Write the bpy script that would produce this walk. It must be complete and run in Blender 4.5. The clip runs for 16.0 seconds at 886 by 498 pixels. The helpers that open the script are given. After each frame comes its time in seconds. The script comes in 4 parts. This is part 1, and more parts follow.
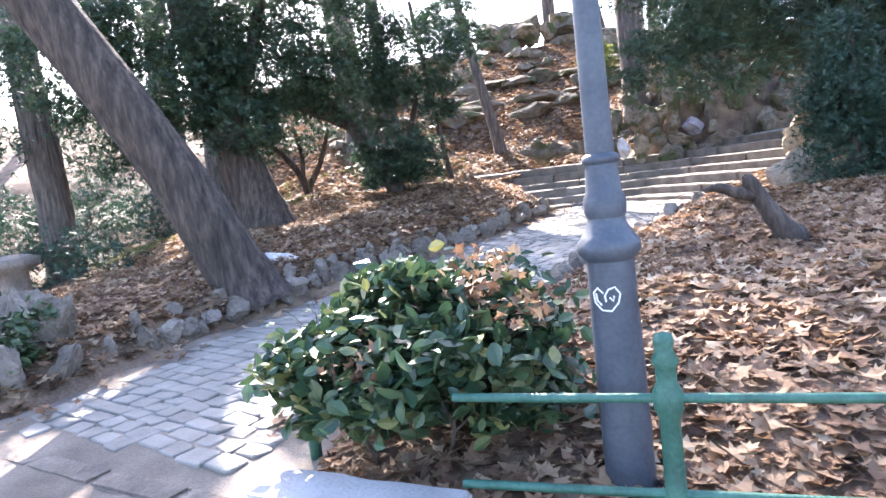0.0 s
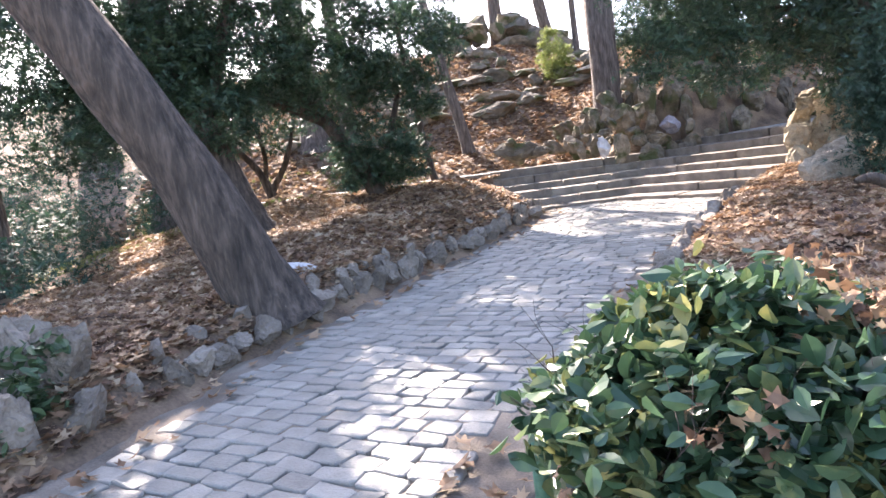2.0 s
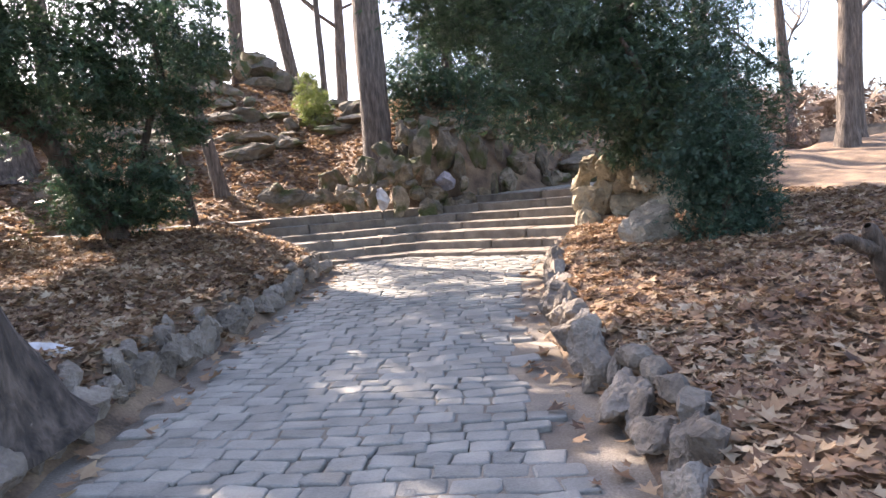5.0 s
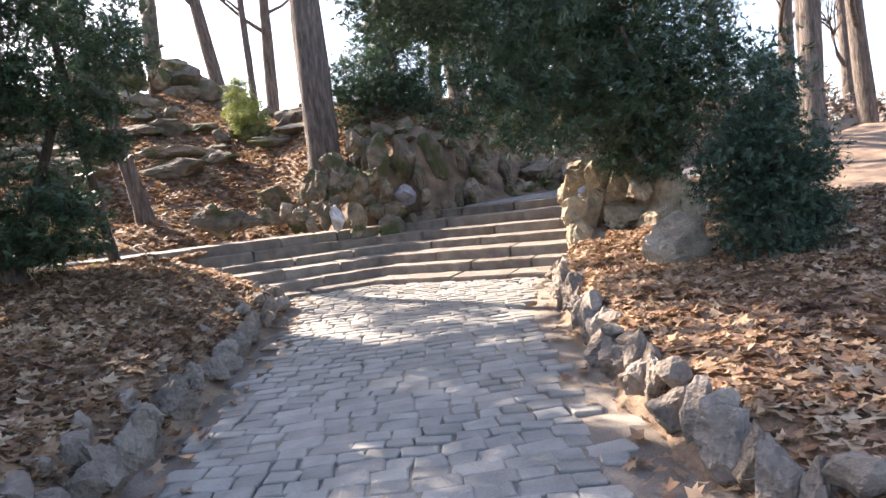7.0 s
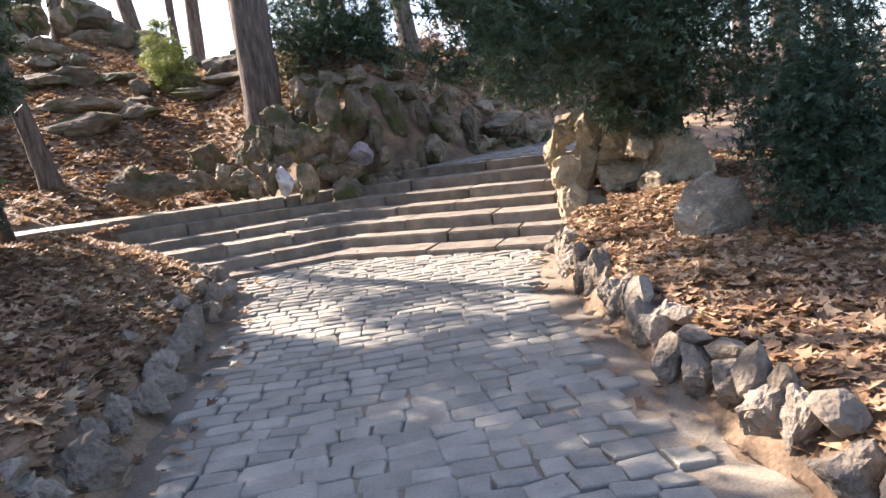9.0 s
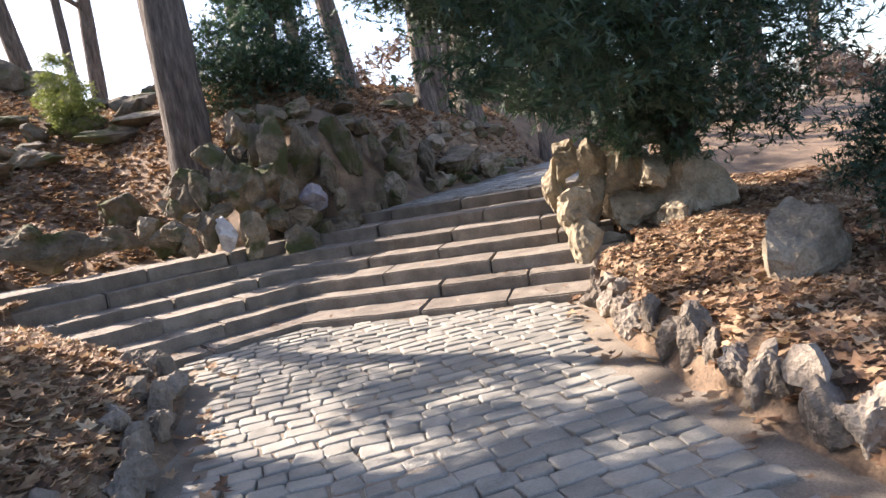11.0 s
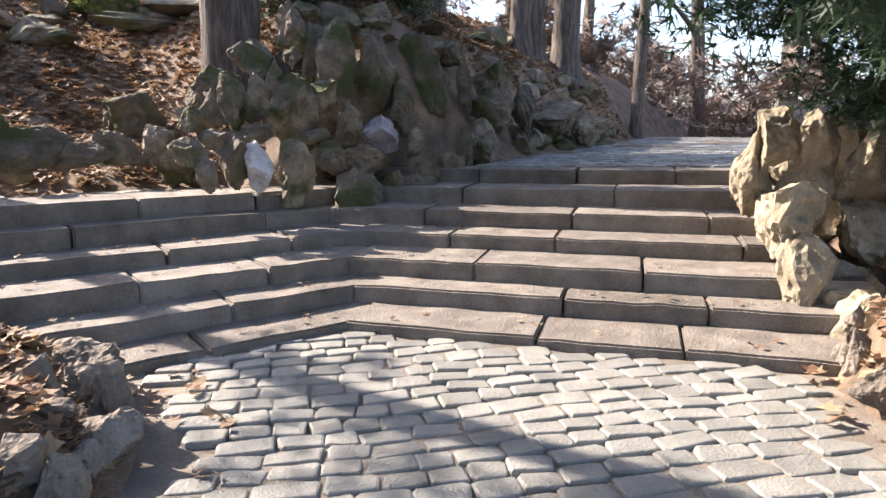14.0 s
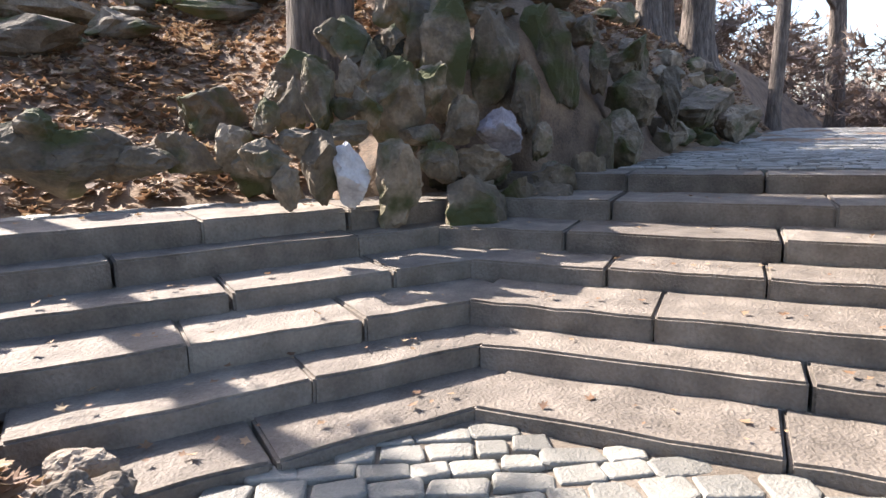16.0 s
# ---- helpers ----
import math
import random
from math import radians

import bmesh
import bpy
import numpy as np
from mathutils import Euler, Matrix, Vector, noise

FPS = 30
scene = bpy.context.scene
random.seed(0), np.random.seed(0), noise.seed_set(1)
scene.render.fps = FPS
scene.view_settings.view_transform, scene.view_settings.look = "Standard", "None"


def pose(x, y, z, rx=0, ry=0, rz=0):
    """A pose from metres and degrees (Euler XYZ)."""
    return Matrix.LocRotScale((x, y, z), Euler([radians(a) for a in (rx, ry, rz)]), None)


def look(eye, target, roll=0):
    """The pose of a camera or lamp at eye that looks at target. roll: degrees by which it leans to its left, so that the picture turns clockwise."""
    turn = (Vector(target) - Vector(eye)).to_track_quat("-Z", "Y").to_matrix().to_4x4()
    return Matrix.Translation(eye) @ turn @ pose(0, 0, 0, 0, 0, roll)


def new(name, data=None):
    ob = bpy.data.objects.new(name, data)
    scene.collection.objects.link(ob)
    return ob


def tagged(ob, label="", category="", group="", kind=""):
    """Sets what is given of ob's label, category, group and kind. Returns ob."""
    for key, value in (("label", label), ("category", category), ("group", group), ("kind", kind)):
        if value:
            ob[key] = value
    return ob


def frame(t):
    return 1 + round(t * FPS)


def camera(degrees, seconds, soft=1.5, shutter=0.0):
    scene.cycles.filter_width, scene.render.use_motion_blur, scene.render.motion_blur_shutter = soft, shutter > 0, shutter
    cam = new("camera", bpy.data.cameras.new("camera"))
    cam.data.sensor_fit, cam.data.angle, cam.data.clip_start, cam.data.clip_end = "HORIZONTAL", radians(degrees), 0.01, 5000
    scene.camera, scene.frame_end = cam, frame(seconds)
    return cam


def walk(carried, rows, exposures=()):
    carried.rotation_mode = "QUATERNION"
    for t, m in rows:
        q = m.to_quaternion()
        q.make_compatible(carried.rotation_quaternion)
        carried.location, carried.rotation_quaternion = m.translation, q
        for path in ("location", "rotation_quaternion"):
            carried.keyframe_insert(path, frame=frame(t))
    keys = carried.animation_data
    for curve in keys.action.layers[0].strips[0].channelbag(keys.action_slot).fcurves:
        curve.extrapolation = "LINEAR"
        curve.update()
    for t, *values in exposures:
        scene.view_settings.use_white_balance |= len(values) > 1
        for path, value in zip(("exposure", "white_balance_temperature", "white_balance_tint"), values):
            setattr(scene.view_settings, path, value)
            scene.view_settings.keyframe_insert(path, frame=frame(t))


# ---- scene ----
cam = camera(69.0, 16.0)
PATH = [
    (0, (1.363, -0.725, 1.921), (1.108, 1.247, 1.71), -7.1),
    (0.5, (0.979, -0.622, 1.95), (0.659, 1.332, 1.666), -6.9),
    (1, (0.653, -0.494, 1.945), (0.553, 1.473, 1.598), -7.5),
    (1.5, (0.293, -0.234, 1.976), (0.181, 1.756, 1.809), -9.7),
    (2, (0.045, 0.001, 1.995), (0.036, 1.988, 1.768), -7.5),
    (2.5, (-0.164, 0.184, 1.994), (0.065, 2.156, 1.752), -6.7),
    (3, (-0.351, 0.474, 2.02), (-0.021, 2.441, 1.881), -5.9),
    (3.5, (-0.521, 0.758, 2.034), (-0.011, 2.686, 1.882), -8.2),
    (4, (-0.773, 0.936, 2.01), (-0.055, 2.778, 1.708), -5.9),
    (4.5, (-0.828, 1.301, 1.993), (-0.018, 3.121, 1.806), -4.8),
    (7, (-0.713, 3.369, 2.173), (0.326, 5.073, 2.035), -6.3),
    (7.5, (-0.692, 3.675, 2.188), (0.437, 5.313, 1.976), -6.0),
    (8, (-0.558, 4.05, 2.167), (0.472, 5.756, 2.008), -1.9),
    (8.5, (-0.472, 4.402, 2.214), (0.621, 6.055, 1.944), -4.1),
    (11, (-0.12, 6.386, 2.349), (1.274, 7.806, 2.145), -9.2),
    (11.5, (0.007, 6.877, 2.371), (1.282, 8.404, 2.171), -3.5),
    (12, (0.241, 7.267, 2.378), (1.576, 8.744, 2.189), -2.8),
    (12.5, (0.404, 7.517, 2.34), (1.802, 8.903, 1.991), -4.3),
    (13, (0.804, 8.056, 2.185), (2.069, 9.579, 1.902), -6.7),
    (13.5, (0.921, 8.337, 2.306), (2.201, 9.833, 1.954), -2.3),
    (14, (1.058, 8.589, 2.337), (2.366, 10.068, 2.015), -0.2),
    (14.5, (1.219, 8.885, 2.406), (2.43, 10.454, 2.141), -1.3),
    (15, (1.425, 9.111, 2.449), (2.581, 10.721, 2.178), -1.7),
    (15.5, (1.56, 9.511, 2.468), (2.754, 11.096, 2.215), -2.0),
    (16, (1.714, 9.942, 2.376), (2.804, 11.585, 2.042), -1.0),
]
EXPOSURES = [(0, 3.3, 6050, 21), (4, 2.8, 6750, 21), (8, 2.55, 6750, 20), (11, 2.2, 6600, 19), (14, 2.15, 6300, 17), (16, 2.3, 6150, 16)]
walk(cam, [(t, look(eye, target, roll)) for t, eye, target, roll in PATH], EXPOSURES)

# ---- world, sun, exposure ----
SUN_AZ, SUN_EL = math.atan2(-0.39, 0.92), radians(36)
world = bpy.data.worlds.new("world")
scene.world = world
world.use_nodes = True
wn = world.node_tree.nodes
sky = wn.new("ShaderNodeTexSky")
sky.sky_type, sky.sun_disc = "NISHITA", False
sky.sun_elevation, sky.sun_rotation = SUN_EL, SUN_AZ
sky.dust_density, sky.air_density = 2.0, 1.0
wn["Background"].inputs["Strength"].default_value = 0.1
world.node_tree.links.new(sky.outputs["Color"], wn["Background"].inputs["Color"])
sun = new("sun", bpy.data.lights.new("sun", "SUN"))
sun.data.energy, sun.data.angle, sun.data.color = 4.0, radians(0.5), (1.0, 0.9, 0.75)
sun.matrix_world = look((0, 0, 30), (0.39 * 30, -0.92 * 30, 30 - 30 * math.tan(SUN_EL)))


# ---- materials ----
def material(name, colors, scale=6.0, rough=0.85, bump=0.3, fine=60.0, island=0.0, obj=0.0, trans=0.0, metal=0.0, moss=None, stretch=1.0):
    """A noise-mottled surface: colours low to high, broad stains and fine grain, relief; island/obj: colour spread between pieces."""
    m = bpy.data.materials.new(name)
    m.use_nodes = True
    nt = m.node_tree
    n, l = nt.nodes, nt.links
    b = n["Principled BSDF"]
    tc = n.new("ShaderNodeTexCoord")
    geo = n.new("ShaderNodeNewGeometry")
    src = geo.outputs["Position"]
    n1 = n.new("ShaderNodeTexNoise")
    n1.inputs["Scale"].default_value, n1.inputs["Detail"].default_value = scale, 6
    n2 = n.new("ShaderNodeTexNoise")
    n2.inputs["Scale"].default_value, n2.inputs["Detail"].default_value = fine, 3
    if stretch != 1.0:
        mp = n.new("ShaderNodeMapping")
        mp.inputs["Scale"].default_value = (1, 1, stretch)
        l.new(src, mp.inputs["Vector"])
        src = mp.outputs["Vector"]
    for q in (n1, n2):
        l.new(src, q.inputs["Vector"])
    mix = n.new("ShaderNodeMath")
    mix.operation = "MULTIPLY_ADD"
    l.new(n2.outputs["Fac"], mix.inputs[0])
    mix.inputs[1].default_value = 0.45
    l.new(n1.outputs["Fac"], mix.inputs[2])
    val = mix.outputs[0]
    off = 0.225
    for on, amount in ((geo.outputs["Random Per Island"], island), (n.new("ShaderNodeObjectInfo").outputs["Random"], obj)):
        if amount:
            a = n.new("ShaderNodeMath")
            a.operation = "MULTIPLY_ADD"
            l.new(on, a.inputs[0])
            a.inputs[1].default_value = amount
            l.new(val, a.inputs[2])
            val = a.outputs[0]
            off += amount / 2
    sub = n.new("ShaderNodeMath")
    sub.operation = "SUBTRACT"
    l.new(val, sub.inputs[0])
    sub.inputs[1].default_value = off
    ramp = n.new("ShaderNodeValToRGB")
    e = ramp.color_ramp.elements
    lo, hi = 0.5 - 0.22 - 0.5 * max(island, obj), 0.5 + 0.22 + 0.5 * max(island, obj)
    for k, c in enumerate(colors):
        p = lo + (hi - lo) * k / max(1, len(colors) - 1)
        q = e[k] if k < 2 else e.new(min(1.0, p))
        q.position = min(1.0, max(0.0, p))
        q.color = (*c, 1)
    l.new(sub.outputs[0], ramp.inputs["Fac"])
    col = ramp.outputs["Color"]
    if moss:
        n3 = n.new("ShaderNodeTexNoise")
        n3.inputs["Scale"].default_value, n3.inputs["Detail"].default_value = 2.2, 5
        l.new(src, n3.inputs["Vector"])
        r3 = n.new("ShaderNodeValToRGB")
        r3.color_ramp.elements[0].position, r3.color_ramp.elements[1].position = 0.5, 0.62
        l.new(n3.outputs["Fac"], r3.inputs["Fac"])
        mx = n.new("ShaderNodeMix")
        mx.data_type = "RGBA"
        l.new(r3.outputs["Color"], mx.inputs["Factor"])
        l.new(col, mx.inputs["A"])
        mx.inputs["B"].default_value = (*moss, 1)
        col = mx.outputs["Result"]
    l.new(col, b.inputs["Base Color"])
    b.inputs["Roughness"].default_value, b.inputs["Metallic"].default_value = rough, metal
    if bump:
        bp = n.new("ShaderNodeBump")
        bp.inputs["Strength"].default_value, bp.inputs["Distance"].default_value = bump, 0.03 if bump < 0.9 else 0.06
        l.new(mix.outputs[0], bp.inputs["Height"])
        l.new(bp.outputs["Normal"], b.inputs["Normal"])
    if trans:
        tr = n.new("ShaderNodeBsdfTranslucent")
        l.new(col, tr.inputs["Color"])
        ms = n.new("ShaderNodeMixShader")
        ms.inputs["Fac"].default_value = trans
        l.new(b.outputs["BSDF"], ms.inputs[1])
        l.new(tr.outputs["BSDF"], ms.inputs[2])
        l.new(ms.outputs["Shader"], n["Material Output"].inputs["Surface"])
    return m


M_SOIL = material("leafy_soil", [(0.07, 0.05, 0.035), (0.17, 0.115, 0.075), (0.27, 0.19, 0.12)], 3.0, 0.95, 0.8, 45)
M_SAND = material("path_dirt", [(0.1, 0.08, 0.06), (0.18, 0.15, 0.118), (0.29, 0.25, 0.2)], 2.0, 0.95, 0.4, 80)
M_COBBLE = material("cobble_granite", [(0.135, 0.13, 0.115), (0.22, 0.212, 0.188), (0.325, 0.308, 0.27)], 5.0, 0.6, 0.5, 70, island=0.35)
M_COBBLE_O = material("cobble_granite_single", [(0.135, 0.13, 0.115), (0.22, 0.212, 0.188), (0.325, 0.308, 0.27)], 5.0, 0.6, 0.5, 70, obj=0.35)
M_STEP = material("step_stone", [(0.095, 0.08, 0.066), (0.175, 0.15, 0.125), (0.28, 0.245, 0.205)], 5.0, 0.85, 0.8, 55, obj=0.25)
M_ROCK = material("rockery_stone", [(0.055, 0.046, 0.033), (0.15, 0.122, 0.088), (0.36, 0.295, 0.215)], 6.0, 0.95, 0.75, 35, obj=0.45, moss=(0.062, 0.068, 0.024))
M_KNOB = material("tan_knobbly_stone", [(0.13, 0.105, 0.07), (0.26, 0.215, 0.15), (0.42, 0.36, 0.26)], 7.0, 0.95, 0.7, 40, obj=0.2)
# near black: the shade between the rockery stones is put into this colour
M_GAP_SHADE = material("gap_shade_core", [(0.025, 0.022, 0.015), (0.05, 0.045, 0.028), (0.09, 0.08, 0.045)], 7.0, 0.95, 0.9, 40)
M_GREY = material("border_stone", [(0.085, 0.07, 0.055), (0.18, 0.15, 0.12), (0.33, 0.285, 0.235)], 5.0, 0.95, 0.9, 35, obj=0.3)
M_WHITE = material("pale_stone", [(0.38, 0.36, 0.36), (0.52, 0.5, 0.5), (0.66, 0.64, 0.63)], 6.0, 0.85, 0.6, 40)
M_TAN = material("tan_boulder", [(0.14, 0.112, 0.084), (0.25, 0.21, 0.155), (0.38, 0.325, 0.25)], 4.0, 0.95, 0.9, 40)
M_PURPLE = material("slate_stone", [(0.16, 0.15, 0.17), (0.27, 0.25, 0.28), (0.36, 0.34, 0.36)], 5.0, 0.8, 0.6, 40)
M_BARK = material("bark", [(0.025, 0.02, 0.016), (0.065, 0.05, 0.04), (0.13, 0.1, 0.08)], 14.0, 0.95, 1.0, 45, stretch=0.16)
M_BARK2 = material("grey_bark", [(0.05, 0.04, 0.034), (0.11, 0.09, 0.075), (0.19, 0.155, 0.13)], 16.0, 0.95, 1.0, 50, stretch=0.16)
M_YEW = material("yew_leaf", [(0.012, 0.03, 0.018), (0.03, 0.065, 0.035), (0.07, 0.12, 0.055)], 2.0, 0.55, 0, 20, island=0.6, trans=0.25)
M_CYP = material("cypress_leaf", [(0.012, 0.035, 0.022), (0.028, 0.065, 0.04), (0.05, 0.1, 0.055)], 2.5, 0.6, 0, 20, island=0.5, trans=0.2)
M_SHRUB = material("light_shrub_leaf", [(0.09, 0.12, 0.03), (0.18, 0.22, 0.06), (0.3, 0.32, 0.1)], 2.5, 0.6, 0, 20, island=0.5, trans=0.4)
M_LAUREL = material("laurel_leaf", [(0.016, 0.04, 0.02), (0.035, 0.075, 0.038), (0.065, 0.115, 0.05), (0.24, 0.23, 0.08)], 3.0, 0.3, 0, 30, island=0.8, trans=0.2)
M_IVY = material("ivy_leaf", [(0.02, 0.045, 0.02), (0.05, 0.09, 0.04), (0.1, 0.14, 0.06)], 3.0, 0.4, 0, 30, island=0.6, trans=0.2)
M_LEAF = material("fallen_leaf", [(0.075, 0.045, 0.03), (0.17, 0.095, 0.055), (0.27, 0.165, 0.095), (0.38, 0.27, 0.165), (0.45, 0.36, 0.25)], 1.2, 0.75, 0, 25, island=0.9, trans=0.25)
M_TWIG = material("far_twigs", [(0.1, 0.075, 0.06), (0.2, 0.15, 0.12), (0.3, 0.22, 0.17)], 2.0, 0.95, 0, 20, island=0.5)
M_GRASS = material("grass", [(0.07, 0.1, 0.025), (0.15, 0.17, 0.05), (0.27, 0.26, 0.09)], 2.0, 0.8, 0, 20, island=0.6, trans=0.3)
M_IRON = material("lamp_paint", [(0.035, 0.045, 0.06), (0.055, 0.068, 0.088), (0.08, 0.095, 0.115)], 6.0, 0.45, 0.15, 60)
M_GREEN = material("green_fence_paint", [(0.02, 0.07, 0.05), (0.035, 0.12, 0.085), (0.06, 0.17, 0.12)], 8.0, 0.5, 0.25, 70)
M_CHALK = material("white_paint", [(0.7, 0.7, 0.72), (0.8, 0.8, 0.8)], 20.0, 0.8, 0)
M_CONC = material("pale_concrete", [(0.34, 0.325, 0.31), (0.43, 0.41, 0.39), (0.52, 0.5, 0.475)], 3.0, 0.9, 0.4, 60)
M_ROAD = material("street_asphalt", [(0.1, 0.095, 0.09), (0.15, 0.145, 0.135), (0.2, 0.19, 0.175)], 2.0, 0.9, 0.3, 90)


# ---- mesh helpers ----
def np_mesh(name, verts, faces, mat, smooth=False):
    me = bpy.data.meshes.new(name)
    verts, faces = np.asarray(verts, np.float32), np.asarray(faces, np.int32)
    k = faces.shape[1]
    me.vertices.add(len(verts))
    me.vertices.foreach_set("co", verts.ravel())
    me.loops.add(faces.size)
    me.loops.foreach_set("vertex_index", faces.ravel())
    me.polygons.add(len(faces))
    me.polygons.foreach_set("loop_start", np.arange(0, faces.size, k, dtype=np.int32))
    me.polygons.foreach_set("use_smooth", np.full(len(faces), smooth))
    me.update(calc_edges=True)
    me.materials.append(mat)
    return me


def bm_mesh(name, bm, mat, smooth=False):
    me = bpy.data.meshes.new(name)
    bm.to_mesh(me)
    bm.free()
    for p in me.polygons:
        p.use_smooth = smooth
    me.materials.append(mat)
    return me


def part(name, me, parent, label=""):
    ob = new(name, me)
    ob.parent = parent
    if label:
        tagged(ob, label)
    return ob


def empty(name, at, label="", category="", group="", kind=""):
    ob = new(name)
    ob.location = at
    ob.empty_display_size = 0.1
    return tagged(ob, label, category, group, kind)


def turns(rng, n, tilt=3.2):
    """n random turns: a spin about z, then a tilt of up to that many radians."""
    a, b, c = rng.uniform(0, 6.283, n), rng.uniform(-tilt, tilt, n), rng.uniform(0, 6.283, n)
    ca, sa, cb, sb, cc, sc = np.cos(a), np.sin(a), np.cos(b), np.sin(b), np.cos(c), np.sin(c)
    z, o = np.zeros(n), np.ones(n)
    A = np.stack([ca, -sa, z, sa, ca, z, z, z, o], 1).reshape(n, 3, 3)
    B = np.stack([o, z, z, z, cb, -sb, z, sb, cb], 1).reshape(n, 3, 3)
    C = np.stack([cc, -sc, z, sc, cc, z, z, z, o], 1).reshape(n, 3, 3)
    return A @ B @ C


def scatter(name, places, tv, tf, sizes, rots, mat):
    """One mesh of copies of a small template at many places."""
    n, k = len(places), len(tv)
    v = np.einsum("nij,kj->nki", rots, np.asarray(tv, float)) * sizes[:, None, None] + places[:, None, :]
    f = np.asarray(tf)[None] + (np.arange(n) * k)[:, None, None]
    return np_mesh(name, v.reshape(-1, 3), f.reshape(-1, len(tf[0])), mat)


SPRIG_V = [(-0.12, 0, 0), (0.12, 0, 0), (0, 0.9, 0.1), (0, 0, 0), (0.05, 0.25, 0), (0.6, 0.75, 0.05), (0, 0.3, 0), (-0.05, 0.25, 0), (-0.6, 0.7, 0.05), (0.03, 0.5, 0.02), (0.45, 1.0, 0.1), (-0.03, 0.55, 0.02)]
SPRIG_F = [(0, 1, 2), (3, 4, 5), (6, 7, 8), (9, 10, 11)]
LEAF_V = [(0, -0.5, 0), (0.2, -0.32, 0.05), (0.31, -0.02, 0.09), (0.2, 0.3, 0.06), (0, 0.55, -0.04), (-0.2, 0.3, 0.06), (-0.31, -0.02, 0.09), (-0.2, -0.32, 0.05), (0, 0, -0.02)]
LEAF_F = [(j, (j + 1) % 8, 8) for j in range(8)]
MAPLE_V = [(0, -0.5, 0), (0.2, -0.2, 0.05), (0.55, -0.1, 0.15), (0.25, 0.12, 0), (0.35, 0.5, 0.12), (0, 0.3, 0), (-0.1, 0.62, 0.05), (-0.22, 0.2, 0.02), (-0.55, 0.2, 0.12), (-0.25, -0.15, 0.04)]
MAPLE_F = [(0, 1, 9), (1, 2, 3), (1, 3, 9), (3, 4, 5), (3, 5, 9), (5, 6, 7), (5, 7, 9), (7, 8, 9)]


def crown(name, blobs, count, size, mat, seed, flat=0.0, tv=SPRIG_V, tf=SPRIG_F, shell=0.5):
    """Foliage in clumps spread through ellipsoids (centre, radii)."""
    rng = np.random.default_rng(seed)
    vol = np.array([r[0] * r[1] * r[2] for _, r in blobs]) ** 0.75
    pts = []
    for (c, r), w in zip(blobs, vol / vol.sum()):
        m = max(6 if count > 500 else 1, int(count * w / 45))
        d = rng.normal(size=(m, 3))
        d /= np.linalg.norm(d, axis=1)[:, None]
        centres = np.array(c) + d * (rng.uniform(shell, 1.0, m) ** 0.6)[:, None] * np.array(r)
        spread = min(r) * 0.26
        q = centres[:, None, :] + rng.normal(size=(m, 45, 3)) * spread * np.array([1, 1, 0.6])
        pts.append(q.reshape(-1, 3))
    pts = np.concatenate(pts)
    n = len(pts)
    return scatter(name, pts, tv, tf, size * rng.uniform(0.6, 1.4, n), turns(rng, n, 3.1 if not flat else flat), mat)


def limb(name, points, radii, mat, seed=0, seg=10, rough=0.06):
    """A tapered, slightly knobbly tube along points."""
    rng = np.random.default_rng(seed)
    P = [Vector(p) for p in points]
    # resample smoothly
    pts, rad = [], []
    for i in range(len(P) - 1):
        a, b, c, d = P[max(0, i - 1)], P[i], P[i + 1], P[min(len(P) - 1, i + 2)]
        for k in range(5):
            t = k / 5
            pts.append(0.5 * ((2 * b) + (c - a) * t + (2 * a - 5 * b + 4 * c - d) * t * t + (3 * b - a - 3 * c + d) * t ** 3))
            rad.append(radii[i] + (radii[i + 1] - radii[i]) * t)
    pts.append(P[-1])
    rad.append(radii[-1])
    v, f = [], []
    for i, p in enumerate(pts):
        d = (pts[min(i + 1, len(pts) - 1)] - pts[max(0, i - 1)]).normalized()
        x = d.orthogonal().normalized() if i == 0 else (x - d * x.dot(d)).normalized()
        y = d.cross(x)
        for j in range(seg):
            a = 2 * math.pi * j / seg
            s = rad[i] * (1 + rough * math.sin(3 * a + seed) + rng.uniform(-rough, rough))
            v.append(tuple(p + (x * math.cos(a) + y * math.sin(a)) * s))
    for i in range(len(pts) - 1):
        for j in range(seg):
            k = (j + 1) % seg
            f.append((i * seg + j, i * seg + k, (i + 1) * seg + k, (i + 1) * seg + j))
    return np_mesh(name, v, f, mat, True)


def branches(name, roots, seed, mat, depth=4, seg=5):
    """Bare branching: roots are (place, direction, length, radius); one mesh."""
    rng = random.Random(seed)
    V, Fc = [], []

    def grow(p, d, length, r, level):
        n = 3
        q, ring = Vector(p), None
        dd = Vector(d).normalized()
        for i in range(n + 1):
            x = dd.orthogonal().normalized()
            y = dd.cross(x)
            rr = r * (1 - 0.55 * i / n)
            base = len(V)
            for j in range(seg):
                a = 6.2832 * j / seg
                V.append(tuple(q + (x * math.cos(a) + y * math.sin(a)) * rr))
            if ring is not None:
                for j in range(seg):
                    k = (j + 1) % seg
                    Fc.append((ring + j, ring + k, base + k, base + j))
            ring = base
            if i < n:
                dd = (dd + Vector((rng.uniform(-0.22, 0.22), rng.uniform(-0.22, 0.22), rng.uniform(-0.08, 0.2)))).normalized()
                q = q + dd * (length / n)
            if level > 0 and i >= 1:
                for _ in range(2 if level > 1 else 1):
                    s = Vector((rng.uniform(-1, 1), rng.uniform(-1, 1), rng.uniform(-0.2, 0.8)))
                    grow(q, (dd * 0.7 + s).normalized(), length * rng.uniform(0.45, 0.75), rr * 0.55, level - 1)

    for p, d, length, r in roots:
        grow(p, d, length, r, depth)
    return np_mesh(name, V, Fc, mat, True)


